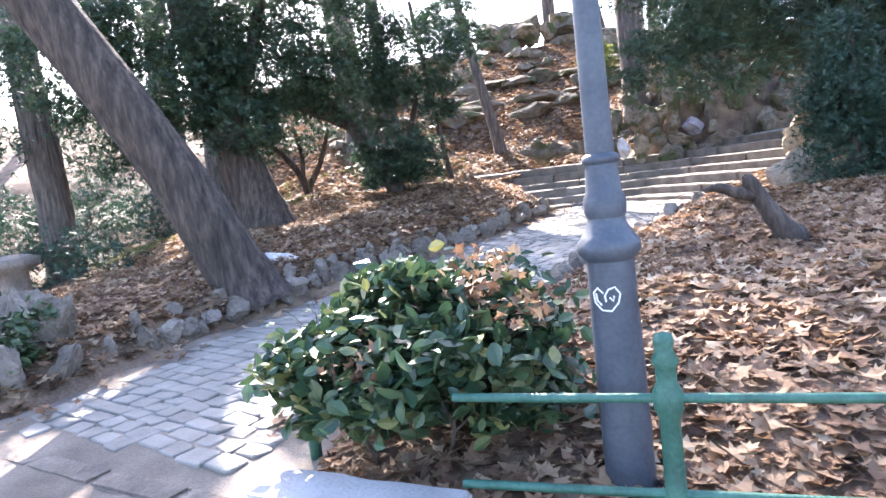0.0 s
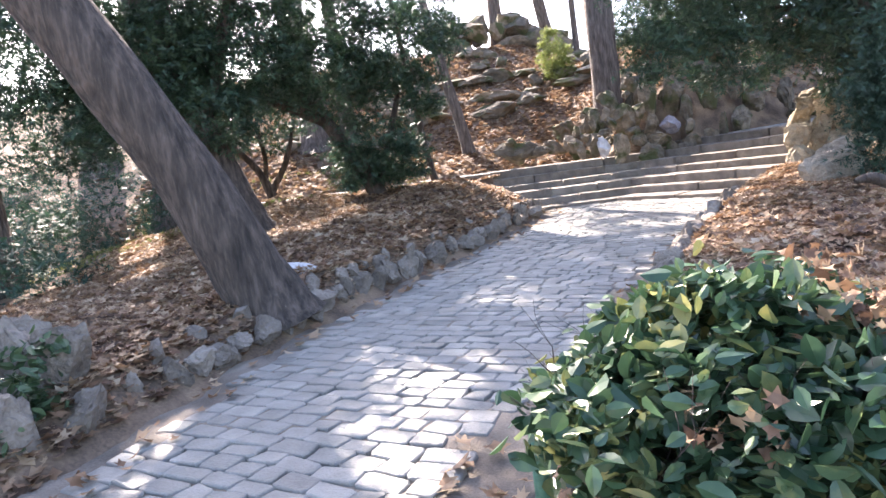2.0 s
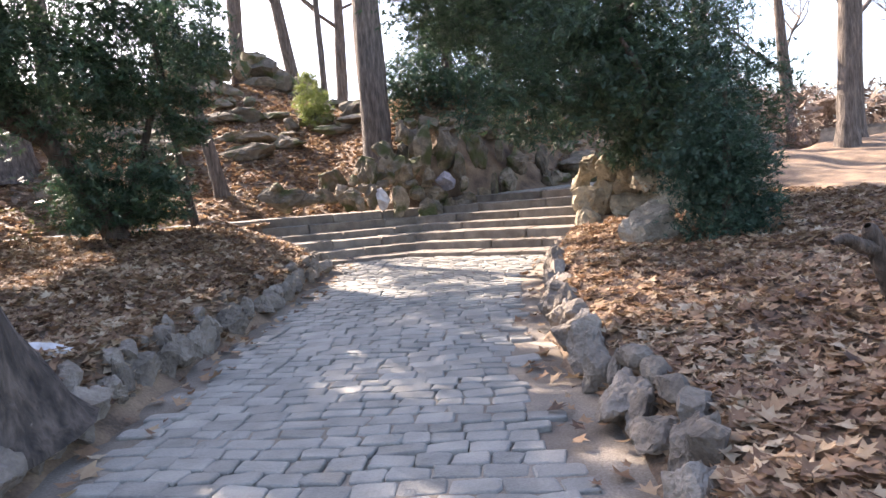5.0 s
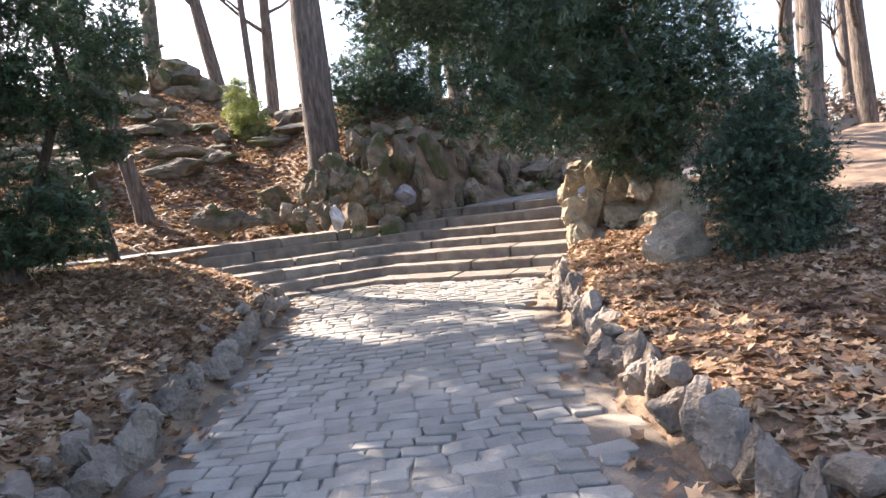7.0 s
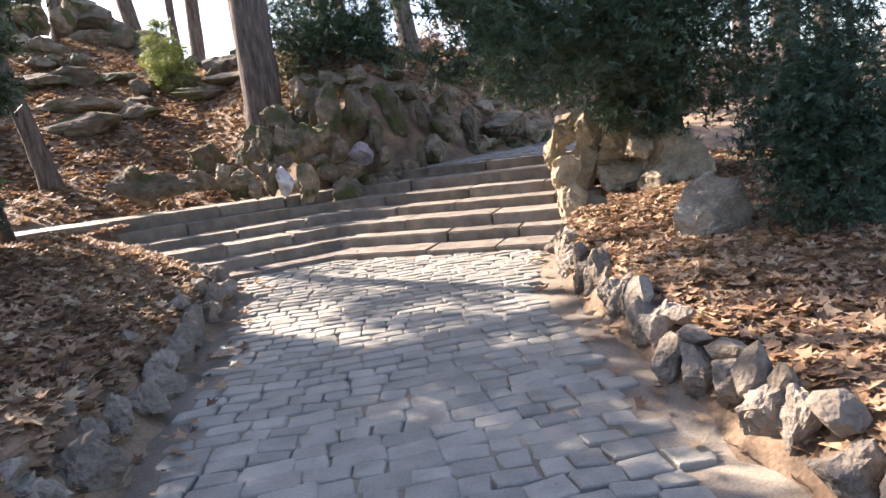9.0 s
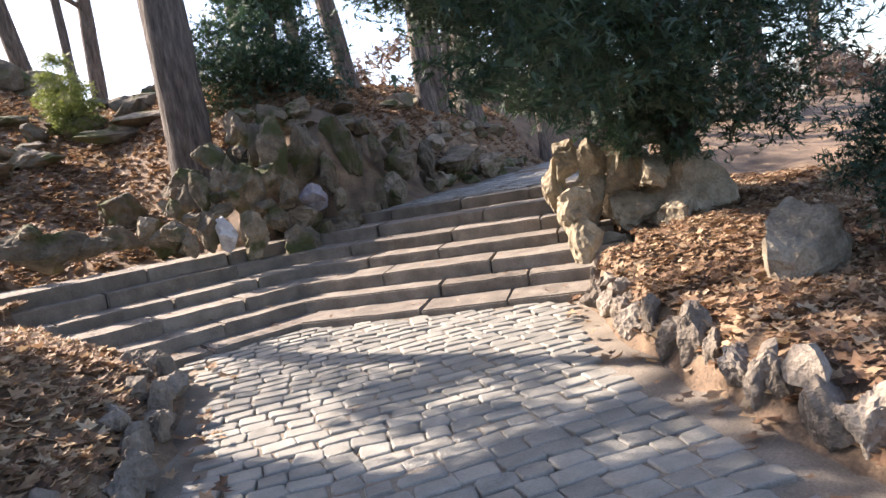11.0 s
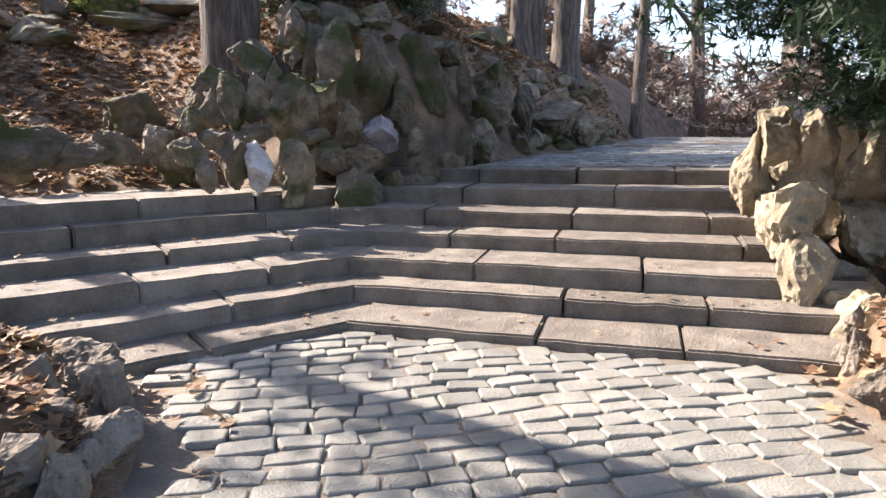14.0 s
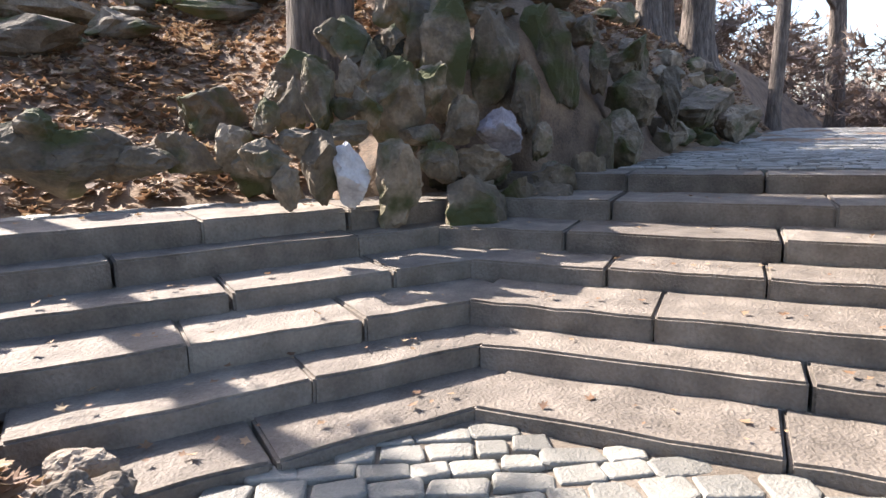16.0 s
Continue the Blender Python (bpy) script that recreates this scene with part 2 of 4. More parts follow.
def rock_mesh(name, w, d, h, seed, mat, sub=3, jag=0.26):
    """A broken, angular stone about its own centre."""
    bm = bmesh.new()
    bmesh.ops.create_icosphere(bm, subdivisions=sub, radius=1.0)
    rng = random.Random(seed)
    off = Vector((seed * 3.7 % 50, seed * 1.3 % 50, seed * 7.1 % 50))
    cuts = [(Vector((rng.gauss(0, 1), rng.gauss(0, 1), rng.gauss(0, 0.8))).normalized(), rng.uniform(0.4, 0.72)) for _ in range(15)]
    for v in bm.verts:
        p = v.co.copy()
        for nrm, lim in cuts:
            over = p.dot(nrm) - lim
            if over > 0:
                p -= nrm * over * 0.97
        p *= 1 + jag * noise.noise(p * 1.6 + off) + jag * 0.7 * (0.4 - abs(noise.noise(p * 3.3 + off)) * 1.6) + jag * 0.35 * noise.noise(p * 8.0 + off)
        v.co = Vector((p.x * w * 0.62, p.y * d * 0.62, p.z * h * 0.62))
    return bm_mesh(name, bm, mat)


def slab_mesh(name, length, depth, height, seed, mat, fall=0.0):
    """A worn stone block: origin at the middle of its top front edge, length along x, depth along y, down from z = 0."""
    bm = bmesh.new()
    bmesh.ops.create_cube(bm, size=1.0, matrix=Matrix.Translation((0, depth / 2, -height / 2)) @ Matrix.Diagonal((length, depth, height, 1)))
    bmesh.ops.subdivide_edges(bm, edges=[e for e in bm.edges if abs(e.verts[0].co.x - e.verts[1].co.x) > 0.01], cuts=5)
    bmesh.ops.bevel(bm, geom=[e for e in bm.edges if len(e.link_faces) == 2 and e.calc_face_angle(0) > 0.5], offset=0.014, segments=2, affect="EDGES")
    for v in bm.verts:
        q = v.co * 5 + Vector((seed * 2.3, seed * 1.1, 0))
        v.co += Vector((0, noise.noise(q) * 0.016, noise.noise(q + Vector((9, 9, 9))) * 0.012))
        if v.co.z > -height * 0.5:
            v.co.z += fall * max(0.0, min(1.0, v.co.y / depth))
    return bm_mesh(name, bm, mat, False)


def revolve(name, profile, mat, seg=24):
    v, f = [], []
    for r, z in profile:
        v += [(r * math.cos(2 * math.pi * j / seg), r * math.sin(2 * math.pi * j / seg), z) for j in range(seg)]
    for i in range(len(profile) - 1):
        for j in range(seg):
            k = (j + 1) % seg
            f.append((i * seg + j, i * seg + k, (i + 1) * seg + k, (i + 1) * seg + j))
    return np_mesh(name, v, f, mat, True)


# ---- plan ----
LY, LX = [-5, 2.4, 3.3, 4.8, 6.0, 7.7, 9.2, 10.6, 11.4, 12.7], [-2.3, -2.2, -2.0, -1.6, -1.05, -0.25, 0.6, 1.35, 1.85, 2.0]
RY, RX = [-5, 1.8, 3.0, 3.6, 5.4, 6.6, 7.6, 8.2, 8.7, 9.5, 9.9], [0.2, 0.2, 0.3, 0.95, 1.75, 2.45, 3.1, 3.55, 3.85, 4.6, 5.3]
RN = (0.85, 0.53)                       # across the right flight
L_EDGE = [12.26, 12.65, 12.98, 13.43, 14.02, 14.25]
R_EDGE = [9.38, 9.88, 10.18, 10.72, 11.15, 11.7, 12.4]
STEP_Z = [1.13, 1.28, 1.435, 1.57, 1.73, 1.9, 2.06]


def path_z(y):
    return np.interp(y, [0, 8, 10.5, 12.3, 13], [0.62, 0.84, 0.96, 1.055, 1.07])


def floor_z(x, y):
    """The path's surface: it climbs to the foot of both flights."""
    d = RN[0] * np.asarray(x, float) + RN[1] * np.asarray(y, float)
    return np.maximum(path_z(y), 1.055 - 0.058 * np.clip(9.38 - d, 0, 9))


def smooth(t):
    t = np.clip(t, 0, 1)
    return t * t * (3 - 2 * t)


def ground_z(x, y, bare=False):
    x, y = np.asarray(x, float), np.asarray(y, float)
    p = floor_z(x, y)
    left = np.interp(y, [1.8, 2.6, 4, 5, 7, 10, 12.2, 13.9, 15.3, 16.5, 17.2, 18, 19, 20, 22.5, 25, 26, 28, 32, 45, 400], [0.6, 0.8, 1.0, 1.05, 1.22, 1.5, 1.84, 1.78, 1.8, 2.3, 2.55, 2.95, 3.5, 3.95, 5.0, 6.2, 6.6, 7.0, 7.2, 7.4, 8.0])
    left = left - 0.16 * np.clip(-x - 3.2, 0, 14) * smooth((20 - y) / 8)
    right = np.interp(y, [0.9, 1.7, 3, 6, 8, 9.5, 11, 13, 15], [0.6, 0.7, 0.95, 1.1, 1.22, 1.4, 1.75, 2.05, 2.1]) + 0.085 * np.clip(x - np.interp(y, RY, RX), 0, 14)
    d = RN[0] * x + RN[1] * y
    e = -0.39 * (x - 6.0) + 0.92 * (y - 13.9)
    upper = 2.06 + 0.03 * np.clip(d - 12.6, 0, 12) + 1.25 * smooth(e / 1.2) + 0.62 * np.clip(e - 0.5, 0, 2.5) + 0.06 * np.clip(e - 3, 0, 30)
    # left of the rockery the hill follows its own profile
    w = smooth((x - 3.6) / 3.0)
    hill = left * (1 - w) + np.maximum(upper, 0) * w
    lx, rx = np.interp(y, LY, LX), np.interp(y, RY, RX)
    z = p + np.minimum(left - p, 0.26 + 0.38 * np.clip(lx - x - 0.2, 0, 9)) * smooth((lx - x) / 0.4)
    z = np.where(x > 0.5 * (lx + rx), p + (right - p) * smooth((x - rx) / 0.4), z)
    z = np.where((y > 13.9) & (x < 4), left, z)
    stair = (y > 12.3) & (x > 1.4) & (y < 14.6) | (d > 9.45) & (y > 8.9) & (y < 14.9) & (x > 3.0) & (d < 12.75) & (y - 9.3 > 0.72 * (x - 5.3))
    lvl = np.interp(np.maximum(np.interp(y, L_EDGE, range(6)), np.interp(d, R_EDGE, range(7))), range(7), STEP_Z)
    beyond = (d >= 12.7) & (y - 9.3 > 0.72 * (x - 5.3) - 1.5)
    z = np.where(beyond | (y > 14.6) & (x > 3.6), hill, z)
    z = np.where(stair, lvl - 0.4, z)
    street = (y - 1.66) + 0.45 * x < 0.0
    z = np.where(street & (y < 2.6), 0.58, z)
    if not bare:
        inside = (x > lx) & (x < rx) & (y < 12.5) & (y > 1.5) & ~stair
        bumps = 0.05 * np.sin(2.1 * x + 0.7) * np.sin(1.7 * y + 0.3) + 0.03 * np.sin(5.3 * x + y) * np.sin(4.7 * y)
        z = np.where(inside | stair | street, z - 0.04 * inside, z + bumps)
    return z


def axis(lo, hi, step, far):
    a = list(np.arange(lo, hi + 1e-6, step))
    s, q = step, hi
    while q < far:
        s *= 1.35
        q += s
        a.append(q)
    s, q = step, lo
    while q > -far:
        s *= 1.35
        q -= s
        a.insert(0, q)
    return np.array(a)


gx, gy = axis(-9, 14, 0.16, 500), axis(-2, 22, 0.16, 500)
X, Y = np.meshgrid(gx, gy)
Z = ground_z(X, Y)
nx = len(gx)
idx = np.arange(len(gy) - 1)[:, None] * nx + np.arange(nx - 1)[None]
faces = np.stack([idx, idx + 1, idx + nx + 1, idx + nx], -1).reshape(-1, 4)
ground = tagged(new("ground", np_mesh("ground", np.stack([X, Y, Z], -1).reshape(-1, 3), faces, M_SOIL, True)), "brown leaf-strewn soil of a sloping park", "ground", kind="structure")

# the dirt bed of the path, and the street in front of it
ys = np.linspace(1.3, 12.6, 90)
rows = []
for y in ys:
    a, b = np.interp(y, LY, LX) - 0.12, np.interp(y, RY, RX) + 0.1
    if y > 9.9:
        b = (9.75 - RN[1] * y) / RN[0]
    for t in np.linspace(0, 1, 14):
        rows.append((a + (b - a) * t, y, floor_z(a + (b - a) * t, y) + 0.004 + 0.012 * math.sin(7 * y + 5 * t)))
idx = np.arange(89)[:, None] * 14 + np.arange(13)[None]
tagged(new("pavement", np_mesh("pavement", rows, np.stack([idx, idx + 1, idx + 15, idx + 14], -1).reshape(-1, 4), M_SAND, True)), "grey-brown dirt bed under a cobbled park path", "path", kind="structure")
tagged(new("road", np_mesh("road", [(-30, -40, 0.6), (30, -40, 0.6), (30, -11.92, 0.6), (-0.6, 1.85, 0.6), (-2.6, 2.75, 0.6), (-30, 2.75, 0.6)], [(0, 1, 2, 3, 4, 5)], M_ROAD)), "dusty grey street surface beyond the kerb", "road", kind="structure")

# ---- stone steps ----
steps = empty("stone_steps", (4.0, 12.8, 1.0), "worn brown stone steps in two flights meeting at an angle", "steps", kind="structure")
rng = random.Random(5)


def flight(edges, left):
    for i, e in enumerate(edges):
        corner_y = L_EDGE[min(i, 5)] if i < 6 else 14.8
        corner = Vector(((R_EDGE[i] - RN[1] * corner_y) / RN[0], corner_y, 0))
        if left:
            along, length = Vector((-1, 0.07 if i < 4 else -0.02, 0)).normalized(), corner.x - 1.55 + (0.2 + 0.42 * i if i > 1 else 0.0)
        else:
            along = Vector((0.53, -0.85, 0)).normalized()
            end_s = 3.5 + 0.12 * i
            length = end_s
        back = (edges[i + 1] - e if i + 1 < len(edges) else 0.45) + 0.12
        rise = STEP_Z[i] - (STEP_Z[i - 1] if i else 0.95) + 0.07
        s = -0.4 if left else 0.0
        while s < length - 0.05:
            w = min(rng.uniform(0.85, 1.6), length - s)
            if length - s - w < 0.35:
                w = length - s
            me = slab_mesh("step_slab", w - 0.012, back, rise, rng.randint(0, 999), M_STEP, 0.02)
            c = corner + along * (s + w / 2)
            ang = math.atan2(along.y, along.x) + (math.pi if left else 0.0)
            ob = part("step_slab", me, steps)
            ob.matrix_parent_inverse = Matrix.Translation((-4.0, -12.8, -1.0))
            ob.matrix_basis = Matrix.Translation((c.x + rng.uniform(-0.01, 0.01), c.y, STEP_Z[i] - (0.006 if left else 0.0) + rng.uniform(-0.008, 0.008))) @ Matrix.Rotation(ang + rng.uniform(-0.012, 0.012), 4, "Z")
            s += w


flight(L_EDGE, True)
flight(R_EDGE, False)

# cobbled landings above both flights
def cobbles(n_max, region, zfun, u, seed, w=0.215, h=0.14):
    """Places of setts in running rows: (x, y, z, turn, width, depth)."""
    r = random.Random(seed)
    out = []
    u = Vector((u[0], u[1])).normalized()
    nrm = Vector((-u.y, u.x))
    x0, y0, x1, y1 = region[:4]
    c = Vector(((x0 + x1) / 2, (y0 + y1) / 2))
    span = max(x1 - x0, y1 - y0)
    k = -span
    while k < span:
        hh = h * r.uniform(0.88, 1.12)
        s = -span + r.uniform(0, w)
        while s < span:
            ww = w * r.uniform(0.7, 1.3)
            q = c + u * (s + ww / 2) + nrm * (k + hh / 2 + 0.05 * math.sin(1.3 * s + 0.5 * k) + 0.02 * math.sin(4.1 * s + 2 * k))
            if region[4](q.x, q.y):
                out.append((q.x, q.y, zfun(q.x, q.y), math.atan2(u.y, u.x) + r.uniform(-0.09, 0.09), ww - 0.006, hh - 0.006))
            s += ww
        k += hh
    return out


def sett_mesh(name, w, d, seed, mat):
    """A worn sett: eight-sided, its top edge rounded over in two steps, its top uneven."""
    r = random.Random(seed)
    c = 0.13 * d
    outline = [(-w / 2 + c, -d / 2), (w / 2 - c, -d / 2), (w / 2, -d / 2 + c), (w / 2, d / 2 - c), (w / 2 - c, d / 2), (-w / 2 + c, d / 2), (-w / 2, d / 2 - c), (-w / 2, -d / 2 + c)]
    outline = [(x + r.uniform(-0.013, 0.013), y + r.uniform(-0.011, 0.011)) for x, y in outline]
    tx, ty = r.uniform(-0.05, 0.05), r.uniform(-0.06, 0.06)
    v = []
    for z, k in ((-0.05, 1.0), (0.002, 1.0), (0.009, 0.955), (0.012, 0.87)):
        v += [(x * k, y * k, z + (tx * x + ty * y if z >= 0 else 0)) for x, y in outline]
    f = [(24, 25, 26, 27), (24, 27, 28, 31), (28, 29, 30, 31)]
    for a in (0, 8, 16):
        f += [(a + j, a + (j + 1) % 8, a + 8 + (j + 1) % 8, a + 8 + j) for j in range(8)]
    return v, f


def joined_setts(name, places, mat):
    V, Fc = [], []
    for i, (x, y, z, a, w, d) in enumerate(places):
        v, f = sett_mesh("s", w, d, i, mat)
        ca, sa, b = math.cos(a), math.sin(a), len(V)
        V += [(x + ca * p - sa * q, y + sa * p + ca * q, z + h) for p, q, h in v]
        Fc += [tuple(b + j for j in face) for face in f]
    return np_mesh(name, V, Fc, mat)


def on_left_landing(x, y):
    return -4.5 < x < 3.9 and 14.4 < y < 15.3 + 0.12 * max(0, 2 - x) + (0.5 if x < 1.5 else 0)


def on_right_landing(x, y):
    d, e = RN[0] * x + RN[1] * y, -0.39 * (x - 6.0) + 0.92 * (y - 13.9)
    return d > 12.86 and e < 0.02 and e > -3.6 and x < 20


landing = tagged(new("left_landing", joined_setts("left_landing", cobbles(0, (-4.5, 14.6, 4, 16, on_left_landing), lambda x, y: 1.885, (1, 0.05), 3, 0.2, 0.13), M_COBBLE)), "sunlit cobbled landing above the stone steps", "paving", kind="structure")
bed = part("landing_bed", np_mesh("landing_bed", [(-4.6, 14.35, 1.87), (4.2, 14.2, 1.87), (4.2, 15.6, 1.87), (-4.6, 16.3, 1.87)], [(0, 1, 2, 3)], M_SAND), landing)
landing_r = tagged(new("right_landing", joined_setts("right_landing", cobbles(0, (6, 8, 20, 20, on_right_landing), lambda x, y: 2.075 + 0.03 * max(0, RN[0] * x + RN[1] * y - 12.6), (0.53, -0.85), 4, 0.2, 0.14), M_COBBLE)), "cobbled landing climbing away above the steps", "paving", kind="structure")

# ---- rocks ----
seed = [10]


def stone_into(parent, x, y, z, w, h, mat=None, d=None, sub=4, name="rock"):
    seed[0] += 1
    me = rock_mesh(name, w, d or 0.85 * max(w, 0.6 * h), h, seed[0], mat or M_ROCK, sub, 0.24)
    ob = part(name, me, parent)
    ob.matrix_parent_inverse = parent.matrix_basis.inverted()
    ob.matrix_basis = pose(x, y, z, 0, 0, (seed[0] * 37) % 60 - 30)
    return ob


rockery = empty("rockery", (5.2, 14.8, 1.9), "mossy rockery of stacked brown stones at the meeting of two flights", "rockery")
rockery.matrix_basis = Matrix.Translation((5.2, 14.8, 1.9))


def stone(x, y, z, w, h, mat=None):
    stone_into(rockery, x, y + 0.25 * w, z, 1.16 * w, 1.18 * h, mat)


stone(4.72, 13.89, 1.81, 0.67, 0.46)
stone(3.75, 14.11, 2.11, 0.37, 0.35, M_WHITE)
stone(4.93, 14.39, 2.51, 0.34, 0.34)
stone(5.35, 14.33, 2.42, 0.47, 0.35, M_PURPLE)
stone(5.04, 14.14, 2.15, 0.56, 0.30)
stone(5.64, 14.01, 1.99, 0.43, 0.35)
stone(5.44, 13.88, 1.80, 0.40, 0.32)
stone(6.07, 14.03, 2.00, 0.29, 0.45)
stone(4.14, 14.09, 2.08, 0.38, 0.58)
stone(4.59, 14.16, 2.19, 0.32, 0.43)
stone(3.51, 14.18, 2.22, 0.26, 0.46)
stone(3.46, 14.31, 2.39, 0.27, 0.24)
stone(3.24, 14.10, 2.09, 0.22, 0.22)
stone(3.71, 14.53, 2.71, 0.30, 0.39)
stone(3.46, 14.49, 2.64, 0.21, 0.35)
stone(3.67, 14.72, 2.95, 0.40, 0.29)
stone(4.13, 14.91, 3.23, 0.51, 0.43)
stone(4.02, 14.64, 2.85, 0.22, 0.26)
stone(4.25, 14.70, 2.93, 0.30, 0.45)
stone(4.39, 14.56, 2.74, 0.56, 0.75)
stone(3.88, 14.48, 2.62, 0.21, 0.21)
stone(4.06, 14.47, 2.62, 0.29, 0.25)
stone(4.78, 15.15, 3.56, 0.38, 0.46)
stone(5.02, 15.35, 3.83, 0.40, 0.22)
stone(4.58, 14.93, 3.26, 0.20, 0.20)
stone(4.98, 15.02, 3.38, 0.38, 0.55)
stone(5.06, 14.77, 3.03, 0.41, 1.06)
stone(5.50, 15.33, 3.81, 0.46, 0.41)
stone(6.07, 15.40, 3.91, 0.43, 0.29)
stone(5.83, 15.20, 3.62, 0.60, 0.27)
stone(5.58, 14.78, 3.04, 0.55, 0.89)
stone(5.71, 14.97, 3.31, 0.35, 0.26)
stone(6.33, 14.69, 2.92, 0.63, 1.12)
stone(6.67, 15.17, 3.58, 0.44, 0.24)
stone(6.99, 15.39, 3.89, 0.62, 0.21)
stone(6.38, 14.98, 3.32, 0.42, 0.19)
stone(6.95, 14.77, 3.03, 0.24, 0.43)
stone(7.68, 14.89, 3.20, 0.62, 0.46)
stone(7.29, 14.60, 2.80, 0.48, 0.44)
stone(6.88, 14.27, 2.30, 0.54, 0.54)
stone(8.20, 14.82, 2.86, 0.37, 0.75)
stone(6.41, 14.19, 2.23, 0.21, 0.43)
stone(8.77, 15.07, 2.40, 0.40, 0.34)
stone(5.70, 14.29, 2.38, 0.20, 0.32)
stone(3.15, 14.21, 2.26, 0.32, 0.26)
stone(3.23, 14.42, 2.54, 0.20, 0.24)
stone(10.14, 15.64, 2.81, 0.72, 0.46)
stone(3.83, 14.32, 2.41, 0.38, 0.17)
stone(4.49, 14.32, 2.41, 0.33, 0.22)
stone(5.20, 13.96, 1.91, 0.22, 0.30)
stone(4.67, 14.59, 2.78, 0.38, 0.46)
stone(5.83, 14.59, 2.79, 0.25, 0.51)
stone(6.97, 15.09, 3.48, 0.40, 0.35)
stone(1.87, 15.33, 2.26, 0.57, 0.42)
stone(1.90, 15.44, 2.47, 0.45, 0.24)
stone(2.23, 15.35, 2.29, 0.48, 0.30)
stone(2.53, 15.32, 2.22, 0.42, 0.27)
stone(2.94, 15.34, 2.25, 0.49, 0.34)
stone(3.25, 15.38, 2.35, 0.34, 0.40)
stone(3.42, 15.29, 2.17, 0.43, 0.31)
stone(3.76, 15.62, 2.83, 0.20, 0.20)
stone(3.86, 15.54, 2.67, 0.23, 0.43)
stone(3.64, 15.51, 2.61, 0.23, 0.19)
stone(3.68, 15.21, 2.01, 0.25, 0.25)
stone(9.91, 15.40, 2.78, 0.90, 0.54)
stone(10.91, 15.60, 2.62, 0.67, 0.43)
# core behind the stones, its dark colour standing in for shade in their gaps
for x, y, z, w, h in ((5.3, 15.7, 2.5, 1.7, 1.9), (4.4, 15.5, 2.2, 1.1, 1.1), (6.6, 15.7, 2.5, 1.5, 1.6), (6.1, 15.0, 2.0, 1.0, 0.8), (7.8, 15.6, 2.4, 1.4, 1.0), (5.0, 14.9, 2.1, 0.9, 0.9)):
    stone_into(rockery, x, y + 0.35, z - 0.1, w, h, M_GAP_SHADE, 0.9)
pile = empty("rock_pile", (6.5, 10.0, 1.2), "sunlit pile of knobbly tan rocks beside the steps", "rockery")
pile.matrix_basis = Matrix.Translation((6.5, 10.0, 1.2))


def stone(x, y, z, w, h, mat=None):
    stone_into(pile, x, y, z, 1.15 * w, 1.2 * h, mat or M_KNOB)


stone(6.30, 10.45, 1.91, 0.52, 0.60)
stone(6.36, 10.37, 2.39, 0.32, 0.43)
stone(6.49, 10.07, 2.15, 0.37, 0.53)
stone(6.60, 9.77, 2.11, 0.44, 0.47)
stone(6.48, 10.02, 1.70, 0.59, 0.48)
stone(6.38, 10.13, 1.31, 0.57, 0.32)
stone(6.41, 9.94, 1.08, 0.69, 0.35)
stone(6.64, 9.57, 1.63, 0.57, 0.57)
stone(6.65, 9.34, 1.25, 0.33, 0.20)
stone(6.26, 10.51, 1.73, 0.33, 0.27)
stone(5.75, 10.2, 1.5, 0.45, 0.6)
stone(5.55, 9.75, 1.25, 0.45, 0.45)
stone(6.1, 10.75, 2.1, 0.4, 0.5)
stone(6.2, 10.6, 2.35, 0.35, 0.4)
stone(5.9, 10.4, 1.85, 0.45, 0.5)
for x, y, z, w, h in ((5.9, 9.9, 1.2, 0.6, 0.5), (5.5, 9.55, 1.1, 0.5, 0.45), (7.2, 10.4, 1.9, 0.9, 1.0), (7.9, 11.0, 2.1, 0.8, 0.8), (7.0, 9.7, 1.6, 0.9, 0.9), (8.5, 11.3, 2.25, 0.6, 0.7)):
    stone(x, y, z, w, h)


def single_rock(name, x, y, z, w, d, h, label, mat=M_ROCK, turn=0):
    seed[0] += 1
    ob = tagged(new(name, rock_mesh(name, w, d, h, seed[0], mat, 4, 0.2)), label, "rock")
    ob.matrix_basis = pose(x, y, z, 0, 0, turn)
    return ob


single_rock("boulder", 4.88, 7.9, 1.4, 0.85, 0.7, 0.85, "pale tan angular boulder lying in fallen leaves", M_TAN, 20)
single_rock("boulder", 3.55, 17.1, 2.62, 0.95, 0.7, 0.8, "brown peaked boulder on the leafy slope", M_ROCK)
single_rock("pale_rock", -1.47, 6.43, 1.24, 0.42, 0.35, 0.2, "low pale grey rock among fallen leaves", M_WHITE)

